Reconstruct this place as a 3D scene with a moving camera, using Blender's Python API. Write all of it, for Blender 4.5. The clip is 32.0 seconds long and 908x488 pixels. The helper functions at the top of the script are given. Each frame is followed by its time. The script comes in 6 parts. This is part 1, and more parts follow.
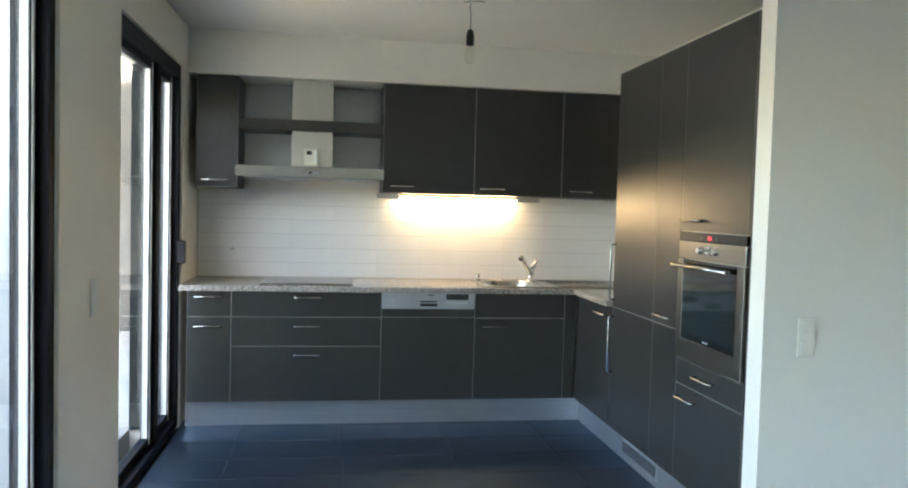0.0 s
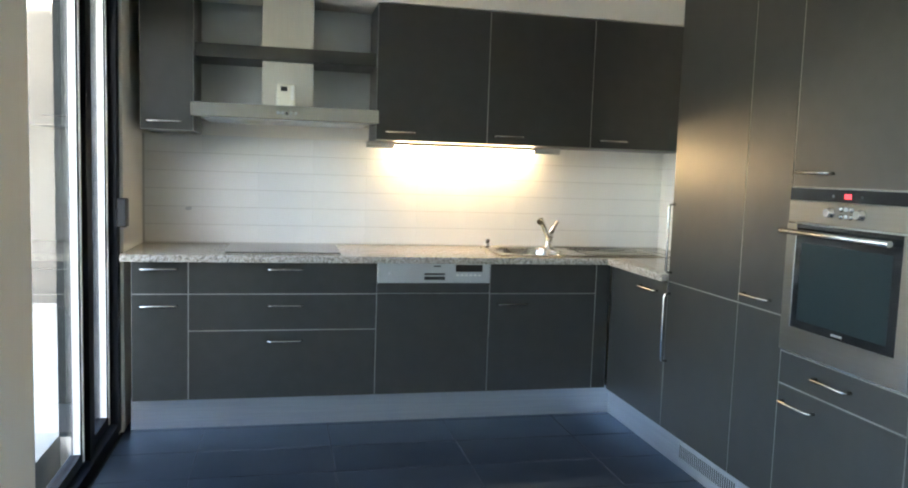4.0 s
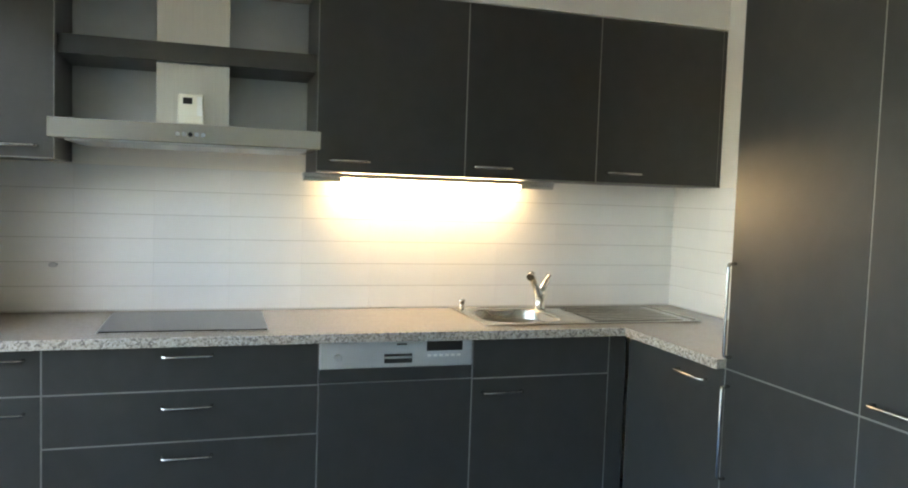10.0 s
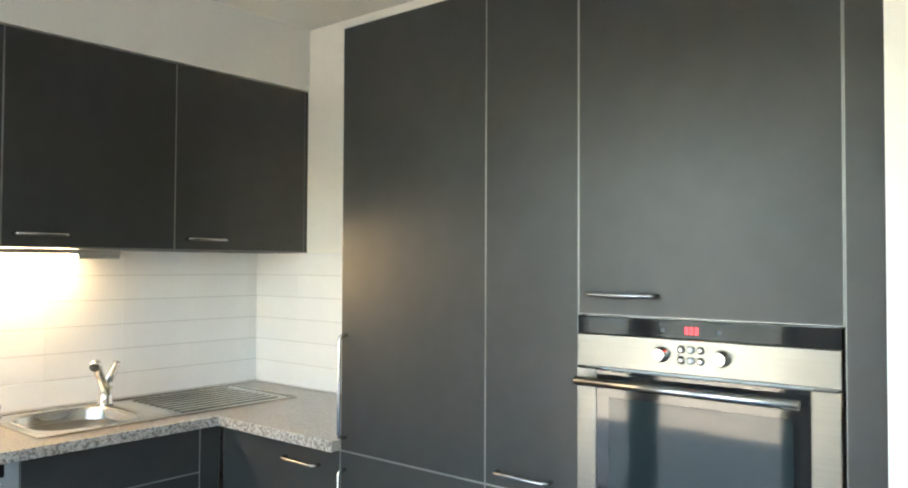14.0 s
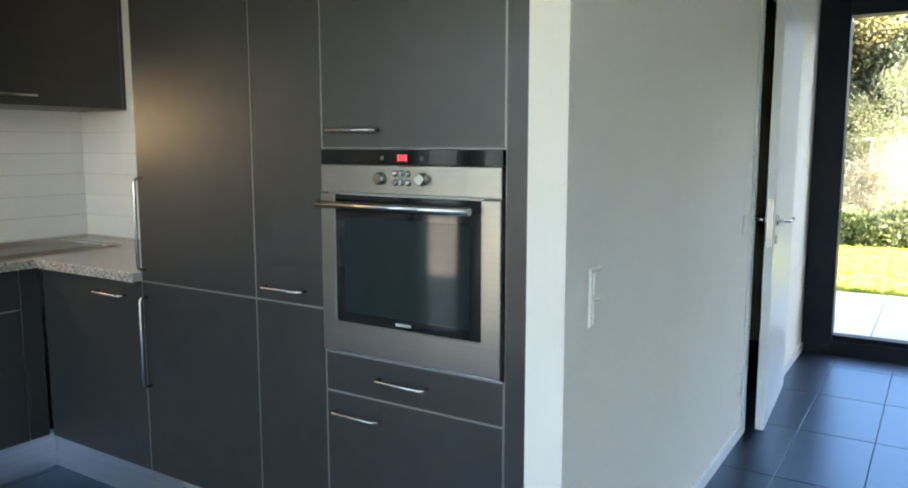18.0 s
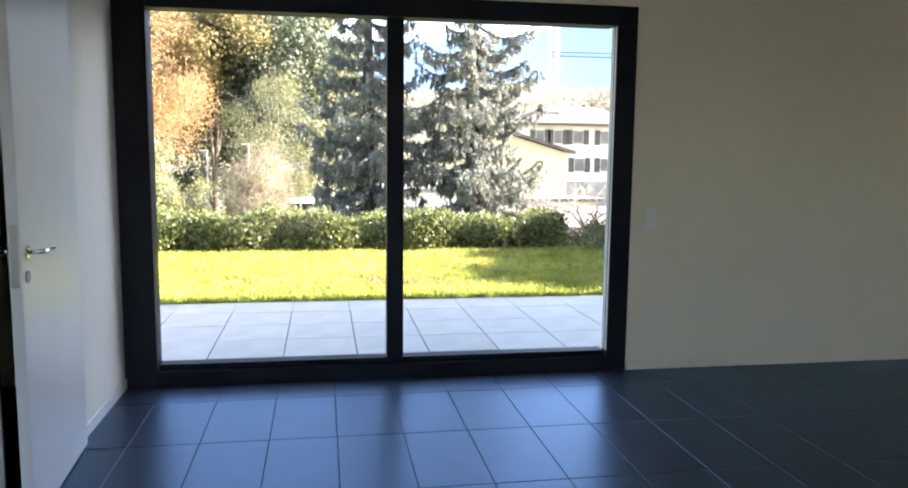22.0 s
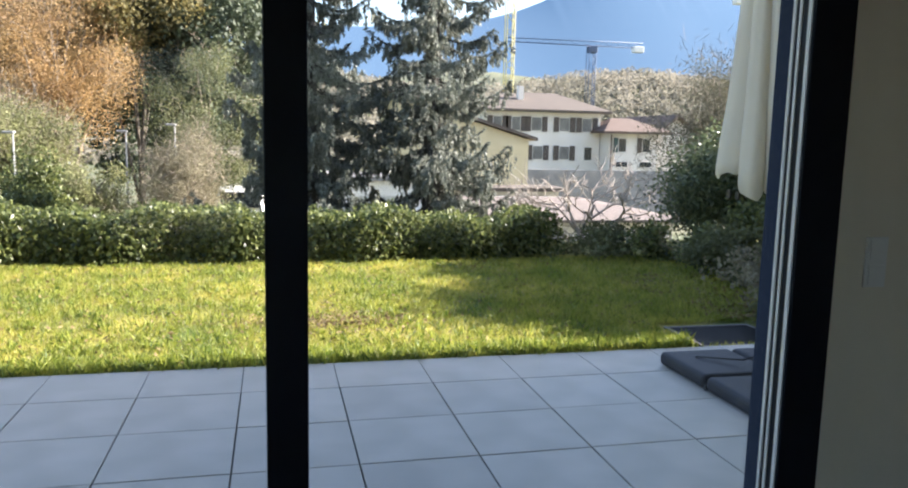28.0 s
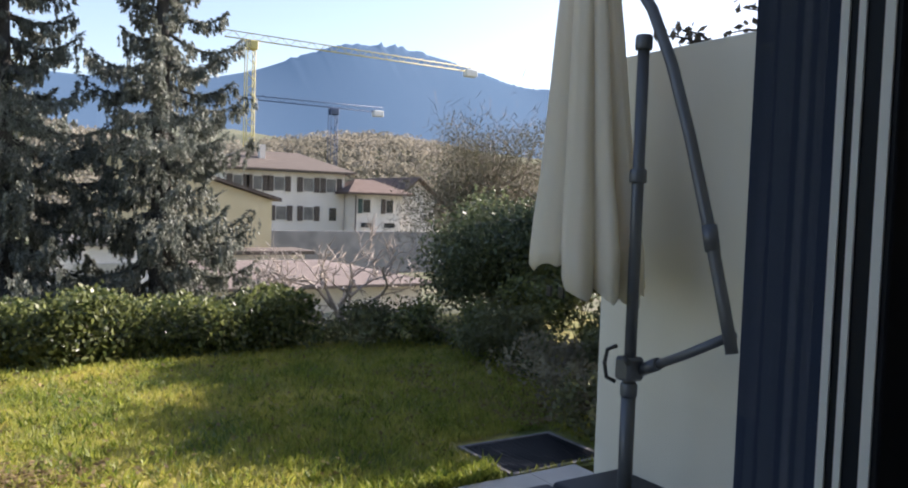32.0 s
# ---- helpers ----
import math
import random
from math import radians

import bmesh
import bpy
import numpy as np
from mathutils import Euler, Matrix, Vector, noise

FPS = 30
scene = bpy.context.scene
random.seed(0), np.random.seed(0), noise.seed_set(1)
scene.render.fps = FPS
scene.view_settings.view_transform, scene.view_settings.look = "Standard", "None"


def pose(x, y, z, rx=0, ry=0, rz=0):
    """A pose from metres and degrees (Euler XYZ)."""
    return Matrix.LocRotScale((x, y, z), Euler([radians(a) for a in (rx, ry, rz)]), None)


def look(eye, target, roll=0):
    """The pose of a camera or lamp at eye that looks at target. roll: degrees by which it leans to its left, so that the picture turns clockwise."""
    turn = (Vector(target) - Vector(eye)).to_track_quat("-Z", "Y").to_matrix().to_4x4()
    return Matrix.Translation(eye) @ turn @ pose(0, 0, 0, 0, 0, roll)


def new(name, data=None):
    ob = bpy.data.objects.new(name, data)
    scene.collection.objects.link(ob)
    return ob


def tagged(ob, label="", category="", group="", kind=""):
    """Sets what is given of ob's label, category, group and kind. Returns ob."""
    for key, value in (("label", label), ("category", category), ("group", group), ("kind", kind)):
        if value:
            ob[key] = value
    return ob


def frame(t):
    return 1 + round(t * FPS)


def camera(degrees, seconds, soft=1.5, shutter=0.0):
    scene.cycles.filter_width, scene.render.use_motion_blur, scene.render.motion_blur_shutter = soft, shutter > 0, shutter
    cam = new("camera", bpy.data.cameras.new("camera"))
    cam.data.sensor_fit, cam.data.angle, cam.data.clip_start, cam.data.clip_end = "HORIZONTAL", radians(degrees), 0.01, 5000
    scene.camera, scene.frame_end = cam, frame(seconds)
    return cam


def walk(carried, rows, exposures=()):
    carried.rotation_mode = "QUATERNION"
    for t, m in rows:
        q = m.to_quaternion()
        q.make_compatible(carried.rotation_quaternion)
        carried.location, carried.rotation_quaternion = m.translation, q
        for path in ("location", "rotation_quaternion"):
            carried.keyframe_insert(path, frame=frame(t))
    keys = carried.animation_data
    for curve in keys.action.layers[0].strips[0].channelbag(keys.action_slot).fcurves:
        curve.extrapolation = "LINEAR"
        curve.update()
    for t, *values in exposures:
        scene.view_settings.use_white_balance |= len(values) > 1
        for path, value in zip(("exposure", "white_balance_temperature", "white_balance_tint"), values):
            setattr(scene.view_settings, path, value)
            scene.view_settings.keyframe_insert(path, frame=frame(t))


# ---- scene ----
cam = camera(61.2, 32.0, soft=2.0)
PATH = [
    (0, (0.937, -5.505, 1.406), (1.246, -3.531, 1.317), 1.56),
    (0.5, (0.981, -5.326, 1.447), (1.385, -3.368, 1.438), 1.37),
    (1, (1.016, -5.242, 1.436), (1.624, -3.336, 1.442), 1.58),
    (1.5, (0.996, -5.199, 1.431), (1.703, -3.328, 1.423), 1.24),
    (2, (0.869, -5.112, 1.405), (1.569, -3.239, 1.356), 1.42),
    (2.5, (0.747, -5.054, 1.384), (1.348, -3.150, 1.257), 1.67),
    (3, (0.724, -4.922, 1.352), (1.237, -2.994, 1.210), 1.97),
    (3.5, (0.755, -4.747, 1.353), (1.207, -2.808, 1.161), 1.93),
    (5.5, (0.839, -3.971, 1.349), (1.252, -2.021, 1.178), 1.83),
    (6, (0.887, -3.886, 1.356), (1.330, -1.945, 1.169), 2.22),
    (6.5, (0.877, -3.826, 1.345), (1.379, -1.900, 1.151), 2.65),
    (7, (0.848, -3.744, 1.364), (1.453, -1.848, 1.168), 2.50),
    (7.5, (0.906, -3.681, 1.371), (1.790, -1.895, 1.203), 2.36),
    (8, (0.865, -3.624, 1.367), (2.084, -2.045, 1.219), 2.70),
    (8.5, (0.842, -3.589, 1.369), (2.101, -2.042, 1.219), 2.40),
    (9, (0.821, -3.573, 1.367), (1.995, -1.962, 1.199), 2.41),
    (9.5, (0.784, -3.524, 1.389), (1.702, -1.757, 1.208), 2.35),
    (10, (0.864, -3.449, 1.431), (1.462, -1.545, 1.304), 1.95),
    (10.5, (0.930, -3.383, 1.429), (1.285, -1.418, 1.303), 2.01),
    (11, (0.924, -3.324, 1.404), (1.181, -1.344, 1.298), 1.76),
    (11.5, (0.885, -3.210, 1.451), (1.189, -1.234, 1.388), 1.58),
    (12, (0.860, -3.147, 1.467), (1.324, -1.202, 1.474), 1.37),
    (12.5, (0.844, -3.108, 1.477), (1.575, -1.246, 1.492), 1.17),
    (13, (0.814, -3.048, 1.448), (1.877, -1.354, 1.483), 1.26),
    (13.5, (0.888, -3.065, 1.456), (2.253, -1.606, 1.521), 0.47),
    (14, (0.895, -3.079, 1.455), (2.434, -1.803, 1.510), 0.28),
    (14.5, (0.890, -3.122, 1.428), (2.431, -1.847, 1.401), 0.51),
    (16.5, (0.888, -3.474, 1.337), (2.294, -2.069, 1.115), 1.44),
    (17, (0.800, -3.495, 1.365), (2.292, -2.186, 1.122), 0.74),
    (17.5, (0.713, -3.526, 1.369), (2.328, -2.377, 1.105), 0.30),
    (18, (0.885, -3.620, 1.345), (2.556, -2.552, 1.090), 0.00),
    (18.5, (0.925, -3.690, 1.360), (2.739, -2.889, 1.099), 0.63),
    (19, (0.900, -3.795, 1.360), (2.826, -3.313, 1.116), 0.75),
    (19.5, (0.907, -3.812, 1.363), (2.881, -3.607, 1.114), 0.40),
    (20, (0.992, -3.790, 1.353), (2.974, -3.832, 1.087), -0.22),
    (20.5, (1.167, -3.822, 1.364), (3.143, -3.981, 1.108), -0.13),
    (21, (1.344, -3.891, 1.368), (3.315, -4.111, 1.111), 0.21),
    (21.5, (1.527, -3.951, 1.349), (3.491, -4.239, 1.101), 0.61),
    (22, (1.759, -4.009, 1.370), (3.715, -4.346, 1.131), 0.65),
    (22.5, (2.029, -4.101, 1.353), (3.989, -4.425, 1.117), 1.68),
    (23, (2.263, -4.194, 1.356), (4.219, -4.529, 1.110), 2.31),
    (23.5, (2.499, -4.200, 1.372), (4.444, -4.600, 1.134), 2.32),
    (24, (2.689, -4.206, 1.355), (4.624, -4.640, 1.098), 1.77),
    (24.5, (2.944, -4.255, 1.368), (4.880, -4.681, 1.100), 1.81),
    (26.5, (3.913, -4.282, 1.303), (5.857, -4.689, 1.069), 1.27),
    (27, (4.124, -4.335, 1.281), (6.064, -4.760, 1.041), 1.24),
    (27.5, (4.305, -4.362, 1.293), (6.234, -4.809, 1.014), 1.09),
    (28, (4.498, -4.409, 1.281), (6.426, -4.866, 1.011), 1.27),
    (28.5, (4.659, -4.432, 1.301), (6.578, -4.913, 1.005), 1.29),
    (29, (4.854, -4.439, 1.299), (6.751, -5.014, 1.031), 1.52),
    (29.5, (5.023, -4.437, 1.318), (6.874, -5.145, 1.046), 1.35),
    (30, (5.209, -4.505, 1.315), (6.998, -5.366, 1.079), 1.33),
    (30.5, (5.331, -4.541, 1.319), (7.087, -5.463, 1.067), 2.03),
    (31, (5.453, -4.589, 1.332), (7.180, -5.566, 1.080), 2.51),
    (31.5, (5.592, -4.630, 1.364), (7.302, -5.653, 1.193), 2.58),
    (31.6, (5.619, -4.637, 1.371), (7.325, -5.669, 1.216), 2.60),
    (32, (5.725, -4.746, 1.370), (7.415, -5.810, 1.271), 1.88),
]
EXPOSURES = [(0, 4.9, 7000, 13), (3, 5.15, 7100, 13), (6, 5.2, 7000, 12), (9, 4.95, 7500, 15), (11, 5.1, 6900, 8), (12, 4.8, 7000, 9), (13, 5.1, 7000, 10), (14, 5.4, 7000, 13), (17, 4.95, 7050, 14), (18.5, 4.2, 6800, 16), (19, 3.9, 6700, 17),
             (20, 3.7, 6850, 22), (22, 3.65, 6850, 24), (24, 3.05, 6900, 24), (27, 1.95, 6500, 19), (28, 2.3, 6500, 19), (29, 2.25, 6500, 19), (31, 1.95, 6400, 20), (32, 1.55, 6600, 25)]
walk(cam, [(t, look(e, g, r)) for t, e, g, r in PATH], EXPOSURES)

# ---- light ----
SUN_EL, SUN_AZ = radians(27), Vector((0.0, -1.0))
world = bpy.data.worlds.new("sky")
scene.world = world
world.use_nodes = True
wn = world.node_tree
sky = wn.nodes.new("ShaderNodeTexSky")
sky.sky_type = "NISHITA"
sky.sun_disc = False
sky.sun_elevation = SUN_EL
sky.sun_rotation = math.atan2(SUN_AZ.x, SUN_AZ.y)
sky.air_density, sky.dust_density = 1.0, 1.2
bg = wn.nodes["Background"]
bg.inputs["Strength"].default_value = 0.10
wn.links.new(sky.outputs[0], bg.inputs["Color"])
sun_data = bpy.data.lights.new("sun", "SUN")
sun_data.energy, sun_data.angle, sun_data.color = 5.0, radians(0.5), (1.0, 0.94, 0.85)
sun = new("sun", sun_data)
sun.matrix_world = look((SUN_AZ.x * 20, SUN_AZ.y * 20, 20 * math.tan(SUN_EL)), (0, 0, 0))


# ---- materials ----
def mat(name, col, rough=0.5, metal=0.0, col2=None, scale=6.0, detail=4.0, bump=0.0, bscale=40.0, spec=0.5,
        stretch=(1, 1, 1), lo=0.35, hi=0.65, rand=0.0, rvar=0.0, coat=0.0):
    m = bpy.data.materials.new(name)
    m.use_nodes = True
    nt = m.node_tree
    N, L = nt.nodes, nt.links
    b = N["Principled BSDF"]
    b.inputs["Roughness"].default_value = rough
    b.inputs["Metallic"].default_value = metal
    b.inputs["Specular IOR Level"].default_value = spec
    b.inputs["Coat Weight"].default_value = coat
    b.inputs["Base Color"].default_value = (*col, 1)
    tc = N.new("ShaderNodeTexCoord")
    mp = N.new("ShaderNodeMapping")
    mp.inputs["Scale"].default_value = stretch
    L.new(tc.outputs["Object"], mp.inputs["Vector"])
    src = None
    if col2 is not None:
        nz = N.new("ShaderNodeTexNoise")
        nz.inputs["Scale"].default_value = scale
        nz.inputs["Detail"].default_value = detail
        L.new(mp.outputs[0], nz.inputs["Vector"])
        r = N.new("ShaderNodeValToRGB")
        r.color_ramp.elements[0].position, r.color_ramp.elements[1].position = lo, hi
        r.color_ramp.elements[0].color, r.color_ramp.elements[1].color = (*col, 1), (*col2, 1)
        L.new(nz.outputs[0], r.inputs[0])
        src = r.outputs[0]
        if rvar:
            mr = N.new("ShaderNodeMapRange")
            mr.inputs["To Min"].default_value, mr.inputs["To Max"].default_value = rough - rvar, rough + rvar
            L.new(nz.outputs[0], mr.inputs["Value"])
            L.new(mr.outputs[0], b.inputs["Roughness"])
    if rand:
        oi = N.new("ShaderNodeObjectInfo")
        hs = N.new("ShaderNodeHueSaturation")
        mr = N.new("ShaderNodeMapRange")
        mr.inputs["To Min"].default_value, mr.inputs["To Max"].default_value = 1 - rand, 1 + rand
        L.new(oi.outputs["Random"], mr.inputs["Value"])
        L.new(mr.outputs[0], hs.inputs["Value"])
        hs.inputs["Color"].default_value = (*col, 1)
        if src:
            L.new(src, hs.inputs["Color"])
        src = hs.outputs[0]
    if src:
        L.new(src, b.inputs["Base Color"])
    if bump:
        nb = N.new("ShaderNodeTexNoise")
        nb.inputs["Scale"].default_value = bscale
        nb.inputs["Detail"].default_value = 5
        L.new(mp.outputs[0], nb.inputs["Vector"])
        bp = N.new("ShaderNodeBump")
        bp.inputs["Strength"].default_value = bump
        bp.inputs["Distance"].default_value = 0.01
        L.new(nb.outputs[0], bp.inputs["Height"])
        L.new(bp.outputs[0], b.inputs["Normal"])
    return m


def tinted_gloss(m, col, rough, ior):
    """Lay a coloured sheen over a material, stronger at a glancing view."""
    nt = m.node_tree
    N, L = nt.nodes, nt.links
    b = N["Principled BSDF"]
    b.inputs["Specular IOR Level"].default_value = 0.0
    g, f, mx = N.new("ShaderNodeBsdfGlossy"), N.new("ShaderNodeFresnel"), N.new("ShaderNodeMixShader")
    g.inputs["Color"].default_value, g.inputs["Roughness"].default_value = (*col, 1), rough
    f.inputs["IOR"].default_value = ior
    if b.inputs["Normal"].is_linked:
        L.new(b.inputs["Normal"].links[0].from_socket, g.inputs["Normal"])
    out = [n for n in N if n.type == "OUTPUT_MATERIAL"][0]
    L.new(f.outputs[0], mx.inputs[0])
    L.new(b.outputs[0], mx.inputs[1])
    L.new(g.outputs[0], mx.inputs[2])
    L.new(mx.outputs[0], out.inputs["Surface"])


def let_through(m, k):
    """Lets a share k of the light through a thin sheet."""
    nt = m.node_tree
    N, L = nt.nodes, nt.links
    b = N["Principled BSDF"]
    out = [n for n in N if n.type == "OUTPUT_MATERIAL"][0]
    t, mx = N.new("ShaderNodeBsdfTranslucent"), N.new("ShaderNodeMixShader")
    t.inputs["Color"].default_value = b.inputs["Base Color"].default_value
    mx.inputs[0].default_value = k
    L.new(b.outputs[0], mx.inputs[1])
    L.new(t.outputs[0], mx.inputs[2])
    L.new(mx.outputs[0], out.inputs["Surface"])
    return m


def glow(name, col, strength):
    m = bpy.data.materials.new(name)
    m.use_nodes = True
    b = m.node_tree.nodes["Principled BSDF"]
    b.inputs["Base Color"].default_value = (*col, 1)
    b.inputs["Emission Color"].default_value = (*col, 1)
    b.inputs["Emission Strength"].default_value = strength
    return m


def glass_mat(name, col=(0.96, 0.98, 0.97), rough=0.0):
    m = bpy.data.materials.new(name)
    m.use_nodes = True
    nt = m.node_tree
    N, L = nt.nodes, nt.links
    for n in list(N):
        if n.type == "BSDF_PRINCIPLED":
            N.remove(n)
    out = [n for n in N if n.type == "OUTPUT_MATERIAL"][0]
    tr, gl, mx, lw = (N.new("ShaderNodeBsdfTransparent"), N.new("ShaderNodeBsdfGlossy"), N.new("ShaderNodeMixShader"), N.new("ShaderNodeLayerWeight"))
    tr.inputs["Color"].default_value = (*col, 1)
    gl.inputs["Roughness"].default_value = rough
    lw.inputs["Blend"].default_value = 0.5
    pw, ml = N.new("ShaderNodeMath"), N.new("ShaderNodeMath")
    pw.operation, ml.operation = "POWER", "MULTIPLY_ADD"
    pw.inputs[1].default_value = 4.0
    ml.inputs[1].default_value, ml.inputs[2].default_value = 0.80, 0.009
    L.new(lw.outputs["Facing"], pw.inputs[0])
    L.new(pw.outputs[0], ml.inputs[0])
    L.new(ml.outputs[0], mx.inputs[0])
    L.new(tr.outputs[0], mx.inputs[1])
    L.new(gl.outputs[0], mx.inputs[2])
    L.new(mx.outputs[0], out.inputs["Surface"])
    return m


WALL = mat("wall_paint", (0.83, 0.795, 0.705), 0.85, col2=(0.86, 0.825, 0.74), scale=1.5, bump=0.08, bscale=180)
# Same wall paint, yellowed: warm bounced light is put into the colour.
WALL_E = mat("warm_bounce_wall_paint", (0.82, 0.725, 0.535), 0.85, col2=(0.85, 0.755, 0.57), scale=1.3, bump=0.08, bscale=180)
CEIL = mat("ceiling_paint", (0.78, 0.755, 0.68), 0.9, col2=(0.81, 0.785, 0.71), scale=1.2, bump=0.05, bscale=150)
FLOOR_GROUT = mat("floor_grout", (0.016, 0.018, 0.022), 0.8, col2=(0.026, 0.028, 0.032), scale=8)
FLOOR_TILE = mat("slate_tile", (0.023, 0.026, 0.031), 0.33, col2=(0.031, 0.035, 0.042), scale=5, detail=6, bump=0.010, bscale=14, rand=0.10, rvar=0.02, spec=0.95)
# The blue of reflected sky is put into the gloss colour.
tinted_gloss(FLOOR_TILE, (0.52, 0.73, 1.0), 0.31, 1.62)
FRONT = mat("anthracite_laminate", (0.0285, 0.0292, 0.0262), 0.37, col2=(0.0345, 0.0352, 0.0320), scale=14, bump=0.03, bscale=300, spec=0.6, rvar=0.03)
EDGE = mat("aluminium_edge", (0.33, 0.33, 0.31), 0.42, 0.75)
STEEL = mat("brushed_steel", (0.53, 0.52, 0.49), 0.27, 1.0, col2=(0.58, 0.57, 0.54), scale=4, stretch=(1, 1, 60), bump=0.008, bscale=60)
KICK = mat("aluminium_plinth", (0.55, 0.57, 0.60), 0.32, 0.85, col2=(0.62, 0.64, 0.66), scale=3, stretch=(1, 1, 40))
OVENSTEEL = mat("oven_steel", (0.285, 0.275, 0.25), 0.30, 1.0, col2=(0.30, 0.29, 0.265), scale=4, stretch=(1, 1, 60), bump=0.003, bscale=60)
GREYMETAL = mat("silver_grey_metal", (0.50, 0.52, 0.52), 0.42, 0.6, col2=(0.55, 0.57, 0.57), scale=5)
CHROME = mat("chrome", (0.80, 0.79, 0.76), 0.12, 1.0)
TILE = mat("white_glazed_tile", (0.80, 0.80, 0.77), 0.22, col2=(0.84, 0.84, 0.81), scale=3, bump=0.02, bscale=30, rand=0.015)
GROUT = mat("pale_grout", (0.55, 0.54, 0.50), 0.9)
BLACKGLASS = mat("black_glass", (0.012, 0.013, 0.014), 0.06, spec=0.6)
OVENGLASS = mat("oven_window_glass", (0.018, 0.028, 0.029), 0.05, spec=0.4)
SYMBOL = mat("printed_grey_symbol", (0.10, 0.105, 0.11), 0.5)
BLACK = mat("black_plastic", (0.015, 0.015, 0.016), 0.4)
FRAME = mat("dark_aluminium_frame", (0.008, 0.010, 0.015), 0.5, 0.0, col2=(0.011, 0.014, 0.020), scale=4, bump=0.02, bscale=400, spec=0.16)
REVEAL = mat("dark_reveal_metal", (0.038, 0.048, 0.074), 0.8, 0.0, spec=0.0, bump=0.02, bscale=300)
GASKET = mat("pale_gasket", (0.86, 0.85, 0.78), 0.5)
SEAL = mat("pale_door_seal", (0.66, 0.66, 0.62), 0.6)
DIM_LINING = mat("dim_reveal_lining", (0.018, 0.022, 0.022), 0.6, 0.0, spec=0.2)
WHITEP = mat("white_plastic", (0.78, 0.78, 0.74), 0.35)
CREAM = mat("cream_plastic", (0.74, 0.71, 0.60), 0.4)
DOORW = mat("white_lacquer_door", (0.78, 0.78, 0.76), 0.35, col2=(0.80, 0.80, 0.78), scale=3)
DARKJ = mat("dark_door_frame", (0.03, 0.028, 0.026), 0.5)
CHIM = mat("hood_chimney_steel", (0.62, 0.60, 0.54), 0.36, 0.75, col2=(0.66, 0.64, 0.58), scale=5, stretch=(40, 40, 1))
GLASS = glass_mat("window_glass")
TUBE = glow("fluorescent_tube", (1.0, 0.73, 0.40), 2.5)
RED = glow("red_clock_digits", (1.0, 0.06, 0.08), 0.05)
BULB = glass_mat("clear_bulb_glass", (0.97, 0.97, 0.95))


def granite(name="speckled_granite", size=150, soft=0.0, rough=0.6):
    m = mat(name, (0.50, 0.47, 0.42), rough, bump=0.03, bscale=120)
    nt = m.node_tree
    N, L = nt.nodes, nt.links
    b = N["Principled BSDF"]
    tc = [n for n in N if n.type == "TEX_COORD"][0]
    v = N.new("ShaderNodeTexVoronoi")
    v.inputs["Scale"].default_value = size
    L.new(tc.outputs["Object"], v.inputs["Vector"])
    r = N.new("ShaderNodeValToRGB")
    e = r.color_ramp.elements
    e[0].position, e[0].color = 0.0, (0.10, 0.09, 0.085, 1)
    e[1].position, e[1].color = 1.0, (0.56, 0.53, 0.48, 1)
    for p, c in ((0.22, (0.17, 0.15, 0.13, 1)), (0.34, (0.36, 0.325, 0.275, 1)), (0.7, (0.44, 0.40, 0.345, 1))):
        k = e.new(p)
        k.color = c
    sp = N.new("ShaderNodeSeparateColor")
    L.new(v.outputs["Color"], sp.inputs[0])
    L.new(sp.outputs[0], r.inputs[0])
    mx = N.new("ShaderNodeMix")
    mx.data_type = "RGBA"
    mx.inputs[0].default_value = soft
    L.new(r.outputs[0], mx.inputs[6])
    mx.inputs[7].default_value = (0.355, 0.315, 0.26, 1)
    L.new(mx.outputs[2], b.inputs["Base Color"])
    return m


GRANITE = granite(soft=0.22)
GRANITE_TOP = granite("polished_granite", 260, 0.72, 0.16)


# ---- mesh helpers ----
def box(bm, x0, x1, y0, y1, z0, z1, bevel=0.0, seg=1):
    vs = [bm.verts.new((x, y, z)) for z in (z0, z1) for y in (y0, y1) for x in (x0, x1)]
    fs = [bm.faces.new([vs[i] for i in f]) for f in ((0, 2, 3, 1), (4, 5, 7, 6), (0, 1, 5, 4), (2, 6, 7, 3), (0, 4, 6, 2), (1, 3, 7, 5))]
    if bevel:
        es = list({e for f in fs for e in f.edges})
        bmesh.ops.bevel(bm, geom=es, offset=bevel, segments=seg, affect="EDGES", profile=0.5)
    return bm


def boxes(*bs, bevel=0.0):
    bm = bmesh.new()
    for b in bs:
        box(bm, *b, bevel=bevel)
    return bm


def tube(bm, pts, r, n=10, caps=True, radii=None):
    """A round bar along a run of points."""
    pts = [Vector(p) for p in pts]
    rings = []
    side = None
    for i, p in enumerate(pts):
        d = (pts[min(i + 1, len(pts) - 1)] - pts[max(i - 1, 0)]).normalized()
        if side is None:
            side = d.orthogonal().normalized()
        side = (side - d * side.dot(d)).normalized()
        up = d.cross(side)
        rr = float(radii[i]) if radii else float(r)
        rings.append([bm.verts.new(p + rr * (math.cos(a) * side + math.sin(a) * up)) for a in (2 * math.pi * k / n for k in range(n))])
    for a, b in zip(rings, rings[1:]):
        for k in range(n):
            bm.faces.new((a[k], a[(k + 1) % n], b[(k + 1) % n], b[k])).smooth = True
    if caps:
        bm.faces.new(rings[0][::-1])
        bm.faces.new(rings[-1])
    return bm


